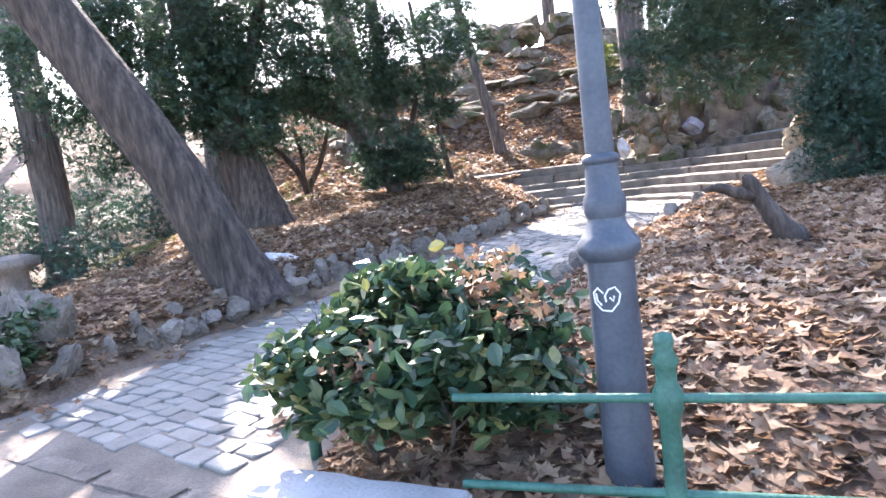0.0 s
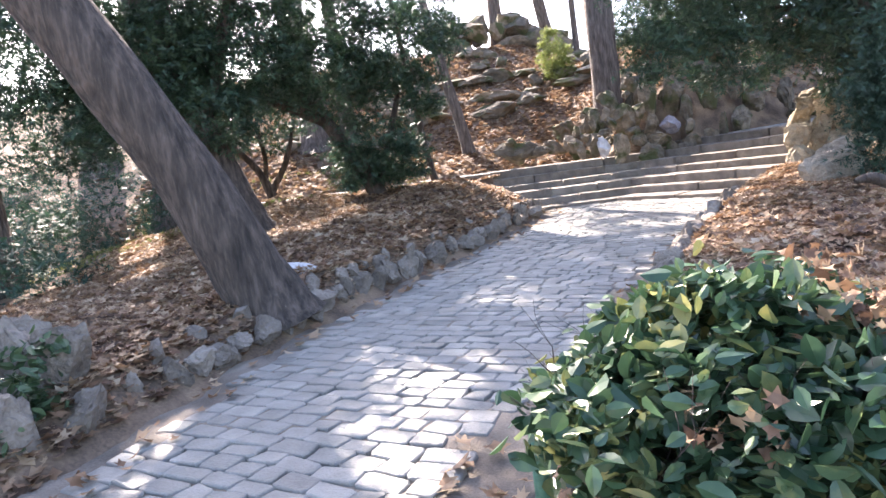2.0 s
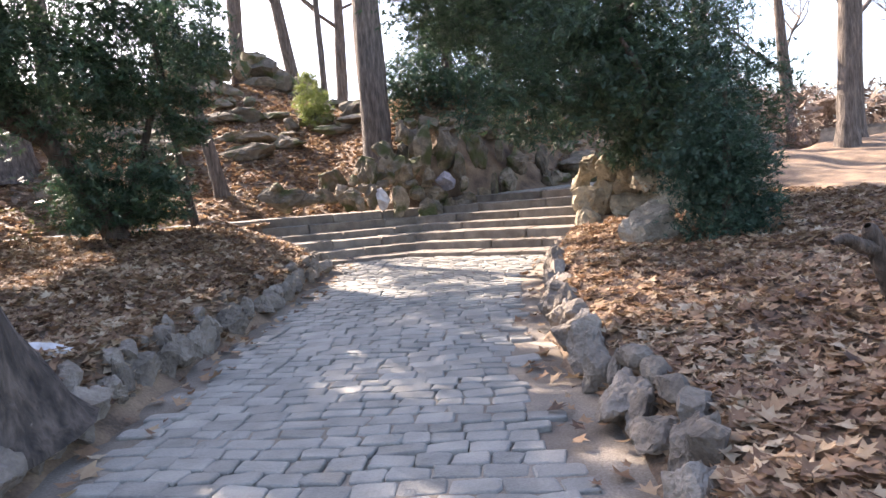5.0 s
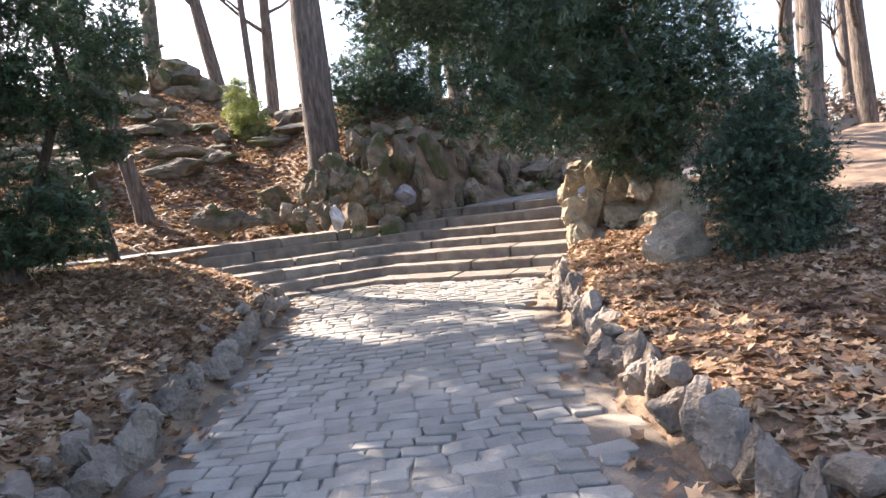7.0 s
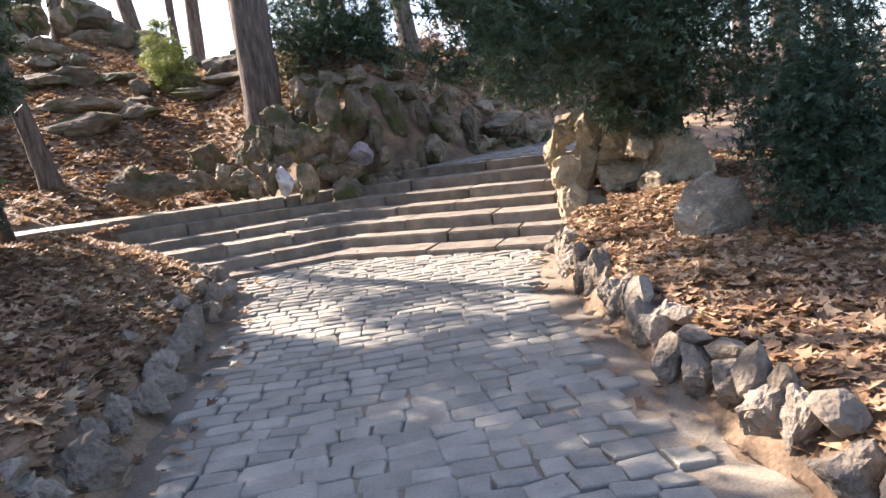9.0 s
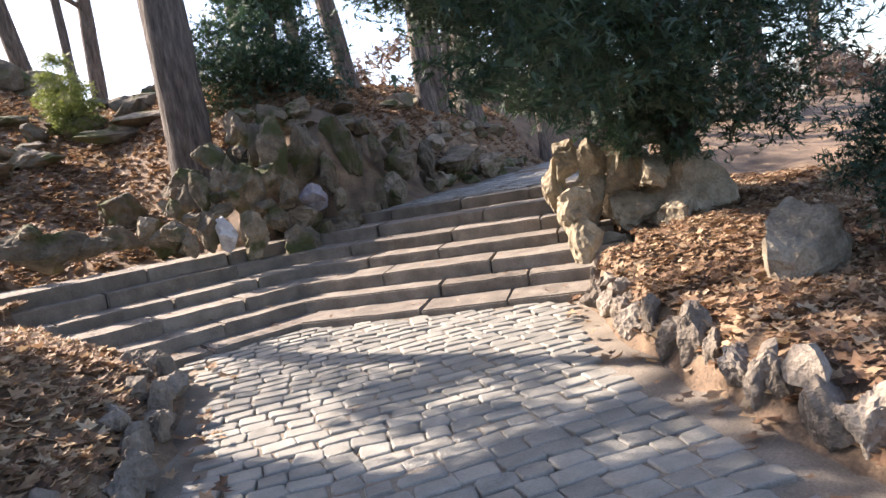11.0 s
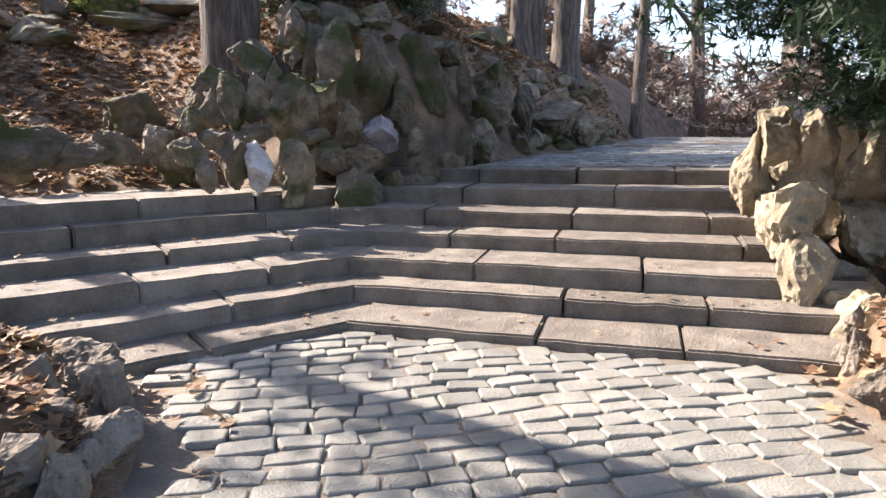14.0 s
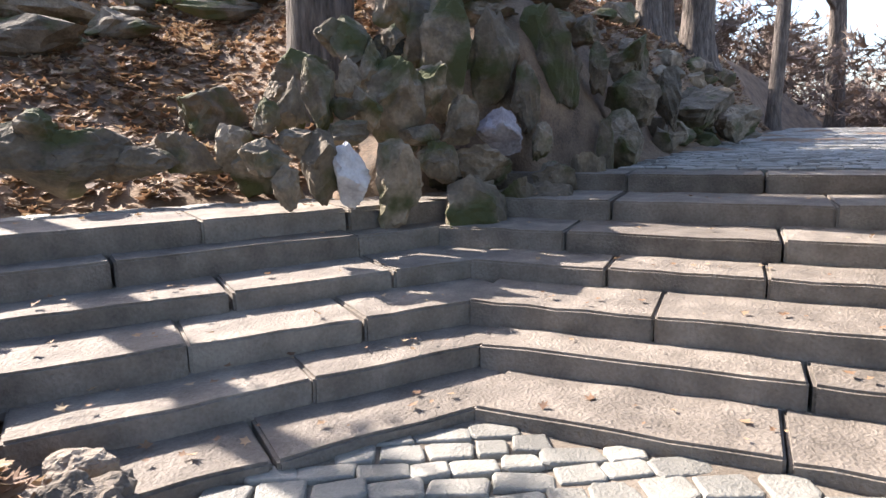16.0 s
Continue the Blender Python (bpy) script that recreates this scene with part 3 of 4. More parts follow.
# stone borders of the path
border_l = empty("stone_border", (-0.3, 7.5, 0.8), "low border of rough grey stones along the cobbled path", "stone border")
border_l.matrix_basis = Matrix.Translation((-0.3, 7.5, 0.8))
border_r = empty("stone_border", (2.5, 6.6, 0.8), "low border of rough upright grey stones holding the leafy bank", "stone border")
border_r.matrix_basis = Matrix.Translation((2.5, 6.6, 0.8))
rng = random.Random(11)
for parent, ya, xa, y0, y1, side in ((border_l, LY, LX, 4.3, 12.5, -1), (border_r, RY, RX, 3.4, 9.7, 1)):
    y = y0
    while y < y1:
        x = float(np.interp(y, ya, xa))
        slope = (float(np.interp(y + 0.1, ya, xa)) - x) / 0.1
        w = rng.uniform(0.16, 0.34)
        h = rng.uniform(0.2, 0.4) if side < 0 else rng.uniform(0.26, 0.44)
        z = float(floor_z(x, y))
        stone_into(parent, x + side * rng.uniform(0.1, 0.2), y, z + 0.1 + 0.12 * h, w, h, M_GREY, w * 0.9, 4, "stone")
        if rng.random() < 0.6:
            stone_into(parent, x + side * rng.uniform(0.22, 0.4), y + 0.1, z + 0.3, w * 0.7, h * 0.6, M_GREY, w * 0.8, 2, "stone")
        y += w * 0.92 / math.sqrt(1 + slope * slope)

# rocks with ivy at the entrance
ivy_rocks = empty("ivy_rocks", (-2.6, 3.8, 0.75), "grey rocks overgrown with dark ivy beside the path entrance", "rockery")
ivy_rocks.matrix_basis = Matrix.Translation((-2.6, 3.8, 0.75))
for x, y, z, w, h in ((-2.35, 3.3, 0.85, 0.3, 0.5), (-2.15, 3.65, 0.85, 0.28, 0.5), (-2.1, 4.0, 0.85, 0.3, 0.36), (-2.6, 3.35, 0.95, 0.4, 0.5), (-2.6, 3.9, 1.1, 0.6, 0.8), (-2.35, 3.85, 1.2, 0.4, 0.6), (-3.0, 3.6, 1.0, 0.6, 0.8), (-2.9, 4.2, 1.1, 0.6, 0.7), (-1.95, 4.35, 0.82, 0.3, 0.25)):
    stone_into(ivy_rocks, x, y, z, w, h, M_GREY)
me = crown("ivy", [((-2.6, 3.55, 1.15), (0.35, 0.35, 0.3)), ((-2.9, 3.3, 1.05), (0.3, 0.3, 0.35)), ((-2.45, 3.35, 1.0), (0.2, 0.2, 0.25))], 900, 0.07, M_IVY, 21, tv=LEAF_V, tf=LEAF_F)
part("ivy", me, ivy_rocks, "dark green ivy leaves").matrix_parent_inverse = ivy_rocks.matrix_basis.inverted()

# rocks stepping up the hill
hill_rocks = empty("terrace_rocks", (2, 20, 3.5), "rows of grey rocks terracing the leafy hillside", "rockery")
hill_rocks.matrix_basis = Matrix.Translation((2, 20, 3.5))
for i in range(84):
    row = rng.choice((19.0, 19.8, 20.6, 21.8, 23.2, 24.6, 26.0))
    x = rng.uniform(-4.0, 7.5)
    y = row + 0.12 * x + rng.uniform(-0.25, 0.25)
    w, h = rng.uniform(0.5, 1.6), rng.uniform(0.25, 0.55)
    stone_into(hill_rocks, x, y, float(ground_z(x, y)) + 0.14, w, h, M_ROCK, 0.55, 3)
for i in range(34):
    x, y = rng.choice((1.0, 1.8, 4.2, 5.0)) + rng.uniform(-0.9, 0.9), rng.uniform(26.5, 28.5)
    w = rng.uniform(0.8, 1.7)
    stone_into(hill_rocks, x, y, float(ground_z(x, y)) + rng.uniform(0.0, 0.9), w, w * 0.8, M_ROCK, 1.0, 2)
for i in range(46):
    x = rng.uniform(8.0, 15.0)
    e = rng.choice((0.15, 0.25, 0.8, 1.6))
    y = 13.9 + (e + 0.39 * (x - 6.0)) / 0.92 + rng.uniform(-0.1, 0.1)
    w, h = rng.uniform(0.3, 0.8), rng.uniform(0.2, 0.45)
    stone_into(hill_rocks, x, y, float(ground_z(x, y)) + 0.08, w, h, M_ROCK, 0.45, 2)


# ---- trees ----
def tree(name, label, trunk_pts, radii, mat=M_BARK, limbs=(), crown_mesh=None, bare=None, seed_=1, seg=14):
    base = trunk_pts[0]
    t = empty(name, base, label, "tree", "bare park trees" if name == "bare_tree" else "")
    t.matrix_basis = Matrix.Translation(base)
    inv = t.matrix_basis.inverted()
    tr = part("trunk", limb("trunk", trunk_pts, radii, mat, seed_, seg), t)
    tr.matrix_parent_inverse = inv
    for pts, rr in limbs:
        b = part("limb", limb("limb", pts, rr, mat, seed_ + 1, 8), t)
        b.matrix_parent_inverse = inv
    for nm, me in (("crown", crown_mesh), ("bare_crown", bare)):
        if me:
            part(nm, me, t).matrix_parent_inverse = inv
    return t


tree("leaning_tree", "thick leaning tree with dark furrowed bark beside the path",
     [(-1.58, 5.75, 0.85), (-1.68, 5.72, 1.2), (-2.1, 5.55, 2.3), (-2.75, 5.3, 3.6), (-3.7, 5.0, 5.4), (-4.5, 4.8, 7.5)], [0.47, 0.33, 0.28, 0.27, 0.25, 0.2], M_BARK, seed_=3,
     bare=branches("bare_crown", [((-4.5, 4.8, 7.3), (-0.4, 0, 1), 3.0, 0.15), ((-4.0, 4.9, 6.2), (0.7, 0.3, 0.8), 2.6, 0.1)], 4, M_BARK, 3))
tree("dark_tree", "dark tree trunk flaring at its base on the leafy bank",
     [(-3.1, 10.4, 1.3), (-3.25, 10.4, 1.9), (-3.55, 10.4, 3.0), (-4.0, 10.4, 5.0), (-4.2, 10.4, 8.0)], [0.62, 0.42, 0.34, 0.3, 0.2], M_BARK, [([(-3.6, 10.4, 3.2), (-3.0, 10.3, 4.4), (-2.4, 10.2, 6.0)], [0.16, 0.12, 0.07])], seed_=6)

# last four boughs: overhead, mostly unseen, added to shade path and plaza
yew_blobs = [((-1.7, 11.8, 3.9), (1.3, 1.1, 0.7)), ((-3.0, 10.9, 4.3), (1.4, 1.2, 0.8)), ((-4.3, 10.2, 4.1), (1.3, 1.1, 0.9)), ((-0.6, 12.2, 4.3), (1.1, 1.0, 0.8)), ((-2.4, 11.2, 5.0), (1.8, 1.2, 0.7)),
             ((-5.2, 9.8, 3.5), (0.9, 0.9, 0.7)), ((-0.1, 12.3, 3.6), (0.4, 0.45, 0.5)), ((-1.0, 12.1, 2.6), (0.8, 0.75, 0.65)), ((-1.4, 12.0, 2.3), (0.5, 0.5, 0.4)), ((-0.55, 12.0, 2.4), (0.5, 0.5, 0.4)), ((-4.2, 9.6, 5.2), (1.3, 1.0, 0.8)), ((-5.6, 9.2, 4.6), (1.2, 1.0, 0.8)), ((-3.3, 10.0, 3.3), (0.8, 0.7, 0.5)), ((0.2, 13.4, 5.3), (0.8, 0.7, 0.4)), ((0.5, 14.7, 5.1), (0.6, 0.5, 0.35)), ((-1.8, 9.3, 5.8), (1.0, 0.9, 0.45)), ((-1.5, 10.5, 5.9), (1.0, 0.9, 0.45))]
tree("yew_tree", "dark green spreading yew with leaning trunks", [(-1.05, 12.2, 1.7), (-1.3, 12.1, 2.3), (-1.8, 11.9, 3.2), (-2.5, 11.4, 4.2)], [0.2, 0.15, 0.12, 0.08], M_BARK,
     [([(-1.05, 12.2, 1.9), (-0.8, 12.2, 2.6), (-0.4, 12.2, 3.8)], [0.09, 0.07, 0.04]), ([(-1.8, 11.9, 3.2), (-3.0, 11.0, 3.8), (-4.4, 10.2, 4.0)], [0.1, 0.08, 0.04])],
     crown("crown", yew_blobs, 56000, 0.13, M_YEW, 31), seed_=8, seg=10)
tree("many_stemmed_shrub", "small shrub with several crooked dark stems", [(-3.5, 13.9, 2.0), (-3.7, 13.8, 2.6), (-4.3, 13.6, 3.4)], [0.11, 0.08, 0.04], M_BARK,
     [([(-3.5, 13.9, 2.1), (-3.1, 13.9, 2.7), (-2.8, 13.9, 3.5)], [0.08, 0.06, 0.03]), ([(-3.6, 13.9, 2.3), (-3.5, 13.8, 2.9), (-3.6, 13.7, 3.6)], [0.06, 0.05, 0.03])],
     crown("crown", [((-3.6, 13.8, 3.5), (1.2, 0.9, 0.6)), ((-4.6, 13.5, 3.2), (0.8, 0.7, 0.5))], 3500, 0.12, M_YEW, 33), seed_=9, seg=8)
tree("thin_tree", "thin dark tree trunk at the edge of the steps", [(0.03, 12.55, 1.75), (-0.08, 12.5, 2.5), (-0.2, 12.5, 3.6), (-0.4, 12.4, 5.5)], [0.075, 0.06, 0.055, 0.04], M_BARK, seed_=2, seg=8)
tree("thin_tree", "thin sunlit tree trunk standing in leaves above the landing", [(1.0, 17.0, 2.3), (0.85, 17.0, 3.2), (0.5, 17.0, 5.0), (0.0, 17.0, 8.0)], [0.2, 0.15, 0.13, 0.08], M_BARK2, seed_=5, seg=10,
     crown_mesh=crown("crown", [((0.5, 17.1, 5.2), (0.35, 0.4, 0.7)), ((-0.3, 17.3, 6.4), (0.5, 0.6, 0.7))], 900, 0.12, M_YEW, 35))
tree("tall_tree", "tall straight tree with grey-brown bark behind the rockery", [(4.6, 16.5, 2.3), (4.57, 16.5, 3.2), (4.55, 16.5, 6.0), (4.5, 16.5, 12.0)], [0.5, 0.36, 0.33, 0.25], M_BARK2, seed_=12,
     bare=branches("bare_crown", [((4.4, 16.5, 9.0), (0.8, -0.2, 0.7), 4, 0.12), ((4.4, 16.5, 10.0), (-0.8, 0.2, 0.6), 4, 0.12), ((4.4, 16.5, 12), (0, 0, 1), 4, 0.2)], 14, M_BARK2, 3))

# the dark conifers over the right flight
# boughs above z 5, left of x 4: mostly unseen, added for shade
con_blobs = [((6.0, 10.6, 3.9), (1.1, 1.0, 0.8)), ((5.4, 10.9, 4.5), (1.1, 0.9, 0.7)), ((6.8, 10.0, 3.3), (0.9, 0.8, 0.8)), ((6.3, 9.2, 3.5), (1.1, 0.9, 0.9)), ((3.4, 9.2, 3.25), (0.6, 0.5, 0.4)), ((4.1, 9.2, 3.15), (0.6, 0.5, 0.42)), ((4.7, 9.3, 3.05), (0.5, 0.5, 0.42)), ((4.2, 9.0, 4.0), (0.8, 0.7, 0.6)), ((3.9, 10.9, 5.1), (1.1, 1.0, 0.7)), ((3.0, 10.5, 5.9), (1.0, 1.0, 0.7)), ((2.2, 9.3, 5.4), (1.0, 0.9, 0.45)), ((3.2, 8.6, 5.1), (1.0, 0.9, 0.45)), ((1.6, 10.8, 5.8), (0.9, 0.8, 0.45)), ((6.2, 11.6, 5.2), (1.6, 1.3, 0.9)),
             ((7.4, 9.0, 3.2), (1.0, 1.0, 0.9)), ((5.8, 9.8, 5.0), (1.3, 1.2, 0.8)), ((7.4, 10.2, 4.8), (1.4, 1.2, 1.0)), ((4.6, 11.4, 5.3), (1.0, 1.0, 0.7)), ((6.5, 9.6, 2.6), (0.6, 0.5, 0.4))]
tree("conifer_tree", "dark green conifer overhanging the stone steps", [(7.1, 9.6, 1.6), (7.0, 9.7, 2.8), (6.7, 9.9, 4.0), (6.5, 10.2, 6.0)], [0.24, 0.18, 0.15, 0.08], M_BARK,
     [([(7.0, 9.7, 2.9), (6.3, 10.6, 3.8), (5.2, 11.8, 4.3)], [0.1, 0.07, 0.03]), ([(6.9, 9.8, 3.3), (6.2, 9.3, 3.7), (5.6, 9.0, 4.1)], [0.08, 0.06, 0.03])],
     crown("crown", con_blobs, 50000, 0.13, M_YEW, 41), seed_=15, seg=10)
tree("conifer_tree", "dark conifer standing behind the rockery", [(6.9, 17.2, 3.2), (6.9, 17.2, 5), (6.9, 17.2, 8)], [0.16, 0.12, 0.05], M_BARK, (),
     crown("crown", [((6.6, 17.0, 4.6), (1.4, 1.0, 0.8)), ((7.0, 17.3, 5.6), (1.3, 1.0, 0.9)), ((5.8, 16.9, 5.1), (0.8, 0.8, 0.7)), ((6.9, 17.2, 7), (1.0, 0.9, 1.1))], 12000, 0.15, M_YEW, 43), seed_=16, seg=8)
# added conifer: its crown sits above the view to shade the right bank
tree("conifer_tree", "added dark conifer behind the yew, its crown above the view shading the bank", [(-2.2, 18.6, 2.5), (-2.3, 18.6, 6.0), (-2.4, 18.4, 10.0), (-2.5, 18.2, 13.5)], [0.26, 0.2, 0.14, 0.04], M_BARK,
     [([(-2.3, 18.6, 9.0), (-2.8, 18.0, 11.0), (-3.3, 17.4, 12.4)], [0.08, 0.06, 0.03]), ([(-2.3, 18.6, 9.0), (-1.5, 19.1, 10.8), (-0.8, 19.6, 12.2)], [0.08, 0.06, 0.03])],
     crown("crown", [((-3.2, 17.4, 12.3), (2.0, 1.6, 1.2)), ((-0.9, 19.5, 12.2), (1.7, 1.4, 1.1))], 5200, 0.24, M_YEW, 48), seed_=19, seg=10)
tree("cypress_shrub", "dense dark green cypress shrub growing in fallen leaves", [(4.95, 6.75, 1.1), (4.98, 6.75, 2.0), (5.0, 6.75, 3.0)], [0.07, 0.05, 0.02], M_BARK, (),
     crown("crown", [((5.0, 6.8, 1.75), (0.5, 0.45, 0.5)), ((4.95, 6.8, 2.3), (0.45, 0.42, 0.5)), ((4.95, 6.85, 2.85), (0.28, 0.26, 0.4)), ((5.35, 6.9, 1.9), (0.4, 0.4, 0.5)), ((5.1, 7.2, 2.2), (0.4, 0.4, 0.5))], 14000, 0.075, M_CYP, 45), seed_=17, seg=8)
tree("light_shrub", "yellow-green bushy shrub on the terraced hillside", [(4.35, 20.9, 4.2), (4.3, 20.9, 5.0)], [0.06, 0.04], M_BARK, (),
     crown("crown", [((4.4, 20.9, 4.75), (0.5, 0.5, 0.42)), ((4.25, 20.9, 5.2), (0.45, 0.45, 0.45)), ((4.15, 20.9, 5.7), (0.28, 0.28, 0.4))], 5000, 0.09, M_SHRUB, 47), seed_=18, seg=6)
for x, y, r, lean, nm in ((3.4, 28.5, 0.28, 0.1, 2), (5.6, 28, 0.24, -0.9, 3), (6.4, 27, 0.13, -0.1, 4), (9.6, 18.6, 0.22, -0.9, 5), (11.1, 17.6, 0.2, 0.2, 6), (12.4, 18.4, 0.24, 0.1, 7), (13.3, 18.2, 0.3, 0.3, 8), (17.5, 18.9, 0.16, 0.3, 9),
                          (-3.2, 18.7, 0.42, -0.5, 10), (-6.5, 16.0, 0.4, 0.2, 11), (-9.5, 19.0, 0.45, 0.3, 12), (-7.2, 10.4, 0.3, -0.2, 13), (14.5, 11.5, 0.22, 0.3, 14), (15.8, 12.2, 0.26, 0.1, 15), (20.5, 13.0, 0.25, -0.8, 16), (23, 17, 0.3, 0.5, 17), (-14, 16, 0.4, 0.4, 18), (19, 24, 0.25, 0.6, 19), (27, 22, 0.3, -0.6, 20), (11, 3.5, 0.25, 0.4, 21), (16, 6.0, 0.3, -0.4, 22), (-16, 37, 0.3, 0.5, 23), (8, 30, 0.25, 0.2, 24), (12, 27, 0.2, -0.3, 25), (16, 30, 0.3, 0.4, 26), (22, 28, 0.22, 0.2, 27), (30, 30, 0.3, 0.5, 28), (34, 20, 0.3, -0.4, 29), (30, 14, 0.25, 0.3, 30), (26, 8, 0.3, 0.2, 31), (-12, 28, 0.35, 0.3, 32), (-18, 24, 0.35, -0.3, 33), (-20, 14, 0.4, 0.3, 34)):
    z = float(ground_z(x, y))
    top = (x + lean * 1.2, y, z + 7.5)
    tree("bare_tree", "bare leafless tree with a grey-brown trunk", [(x, y, z - 0.3), (x + 0.05 * lean, y, z + 0.6), (x + 0.5 * lean, y, z + 3.2), top], [r * 1.7, r * 1.05, r, r * 0.6], M_BARK2,
         bare=branches("bare_crown", [(top, (lean * 0.2, 0, 1), 3.6, r * 0.6), ((x + 0.8 * lean, y, z + 5.0), (0.9, 0.3, 0.6), 3.2, r * 0.4), ((x + 0.7 * lean, y, z + 4.2), (-0.9, -0.2, 0.6), 3.0, r * 0.4)], nm, M_BARK2, 3, 4), seed_=nm, seg=10)

# ---- entrance: laurel bush, lamp, fence, kerb ----
bush = empty("laurel_bush", (0.85, 2.1, 0.7), "clipped green laurel bush with glossy leaves and caught dead leaves", "bush")
bush.matrix_basis = Matrix.Translation((0.85, 2.1, 0.7))
inv = bush.matrix_basis.inverted()
blobs = [((0.62, 1.88, 1.2), (0.36, 0.35, 0.26)), ((0.98, 1.78, 1.18), (0.35, 0.34, 0.27)), ((1.08, 2.16, 1.27), (0.35, 0.35, 0.29)), ((0.9, 2.0, 1.37), (0.38, 0.36, 0.22)), ((1.24, 1.93, 1.17), (0.26, 0.3, 0.26))]
part("leaves", crown("leaves", blobs, 9000, 0.075, M_LAUREL, 51, tv=LEAF_V, tf=LEAF_F), bush).matrix_parent_inverse = inv
tagged(part("dead_leaf_scatter", crown("dead_leaf_scatter", [((c[0], c[1], c[2] + 0.1), (r[0] * 0.95, r[1] * 0.95, r[2])) for c, r in blobs], 50, 0.05, M_LEAF, 55, tv=MAPLE_V, tf=MAPLE_F, shell=0.9), bush, "brown dead leaves caught in the bush"), kind="stuff").matrix_parent_inverse = inv
part("stem", branches("stem", [((0.85 + 0.3 * math.cos(a), 2.1 + 0.25 * math.sin(a), 0.65), (math.cos(a), math.sin(a), 2.2), 0.45, 0.014) for a in (0, 1, 2, 3, 4, 5)], 52, M_BARK, 2, 4), bush).matrix_parent_inverse = inv

lamp = empty("street_lamp", (1.64, 1.5, 0.69), "dark blue-grey painted cast-iron lamp post", "lamp post")
lamp.matrix_basis = Matrix.Translation((1.64, 1.5, 0.69))
part("base", revolve("base", [(0.0000, 0.0), (0.1200, 0.0), (0.1200, 0.045), (0.1080, 0.06), (0.1040, 0.09), (0.0920, 0.105)], M_IRON), lamp)
part("shaft", revolve("shaft", [(0.0864, 0.1), (0.0848, 0.5), (0.0800, 0.86), (0.0800, 0.9)], M_IRON), lamp)
part("collar", revolve("collar", [(0.0800, 0.895), (0.1056, 0.925), (0.1056, 0.955), (0.0840, 0.985), (0.0656, 1.02), (0.0624, 1.04)], M_IRON), lamp)
part("neck", revolve("neck", [(0.0624, 1.04), (0.0704, 1.06), (0.0720, 1.1), (0.0600, 1.13), (0.0528, 1.22)], M_IRON), lamp)
part("ring", revolve("ring", [(0.0480, 1.215), (0.0624, 1.225), (0.0624, 1.245), (0.0480, 1.255)], M_IRON), lamp)
part("pole", revolve("pole", [(0.0480, 1.25), (0.0448, 1.6), (0.0400, 2.2), (0.0368, 3.4), (0.0000, 3.4)], M_IRON), lamp)
me = bpy.data.curves.new("heart_drawing", "CURVE")
me.dimensions, me.bevel_depth = "3D", 0.0032
for pts in ([(-0.01, 0.03), (-0.035, 0.052), (-0.06, 0.03), (-0.052, -0.012), (-0.02, -0.042), (0.02, -0.046), (0.05, -0.012), (0.06, 0.025), (0.04, 0.055), (0.012, 0.045), (-0.004, 0.02), (0.0, -0.006)], [(-0.045, 0.03), (-0.04, -0.002), (-0.02, -0.02)], [(0.015, 0.012), (0.03, -0.004), (0.034, 0.02)]):
    sp = me.splines.new("POLY")
    sp.points.add(len(pts) - 1)
    for q, (a, b) in zip(sp.points, pts):
        ang = -2.0 + 0.8 * a / 0.0835
        q.co = (0.083 * math.cos(ang), 0.083 * math.sin(ang), 0.77 + 0.8 * b, 1)
me.materials.append(M_CHALK)
part("heart_drawing", me, lamp, "white scrawled heart on the shaft")

fence = empty("iron_fence", (1.74, 1.24, 0.7), "low green-painted iron fence at the park edge", "fence")
fence.matrix_basis = Matrix.Translation((1.74, 1.24, 0.7))
POST = [(0.88 * a, b) for a, b in [(0.0, 0.0), (0.05, 0.0), (0.05, 0.14), (0.038, 0.17), (0.036, 0.42), (0.052, 0.45), (0.052, 0.5), (0.036, 0.53), (0.036, 0.58), (0.048, 0.6), (0.03, 0.63), (0.036, 0.655), (0.03, 0.68), (0.0, 0.69)]]
for x, y in ((0, 0), (2.4, -0.55), (4.8, -1.1)):
    part("post", revolve("post", POST, M_GREEN, 16), fence).location = (x, y, 0)
for z in (0.48, 0.17):
    part("rail", limb("rail", [(-0.68, 0.16, z), (0, 0, z), (2.4, -0.55, z), (4.8, -1.1, z)], [0.016] * 4, M_GREEN, 1, 8, 0.01), fence)
gate_post = tagged(new("short_post", revolve("short_post", [(0.0, 0.0), (0.03, 0.0), (0.028, 0.5), (0.02, 0.53), (0.0, 0.535)], M_GREEN, 12)), "short green iron post beside the bush", "post")
gate_post.location = (0.27, 2.12, 0.6)

slab = tagged(new("concrete_slab", slab_mesh("concrete_slab", 0.82, 0.26, 0.26, 3, M_CONC)), "pale concrete footing slab at the fence end", "slab")
slab.matrix_basis = pose(0.62, 1.26, 0.87, 0, 0, -20)
kerb = empty("kerb", (-0.9, 2.05, 0.6), "grey stone kerb along the street", "kerb", kind="structure")
kerb.matrix_basis = Matrix.Translation((-0.9, 2.05, 0.6))
p, k = Vector((0.25, 1.5)), 0
while p.x > -6:
    w = 0.62
    q = p + Vector((-0.9, 0.42)).normalized() * w
    c = (p + q) / 2
    ob = part("kerbstone", slab_mesh("kerbstone", w - 0.015, 0.16, 0.16, k, M_GREY), kerb)
    ob.matrix_parent_inverse = kerb.matrix_basis.inverted()
    ob.matrix_basis = pose(c.x, c.y, 0.685, 0, 0, math.degrees(math.atan2(-0.42, 0.9)))
    p, k = q, k + 1

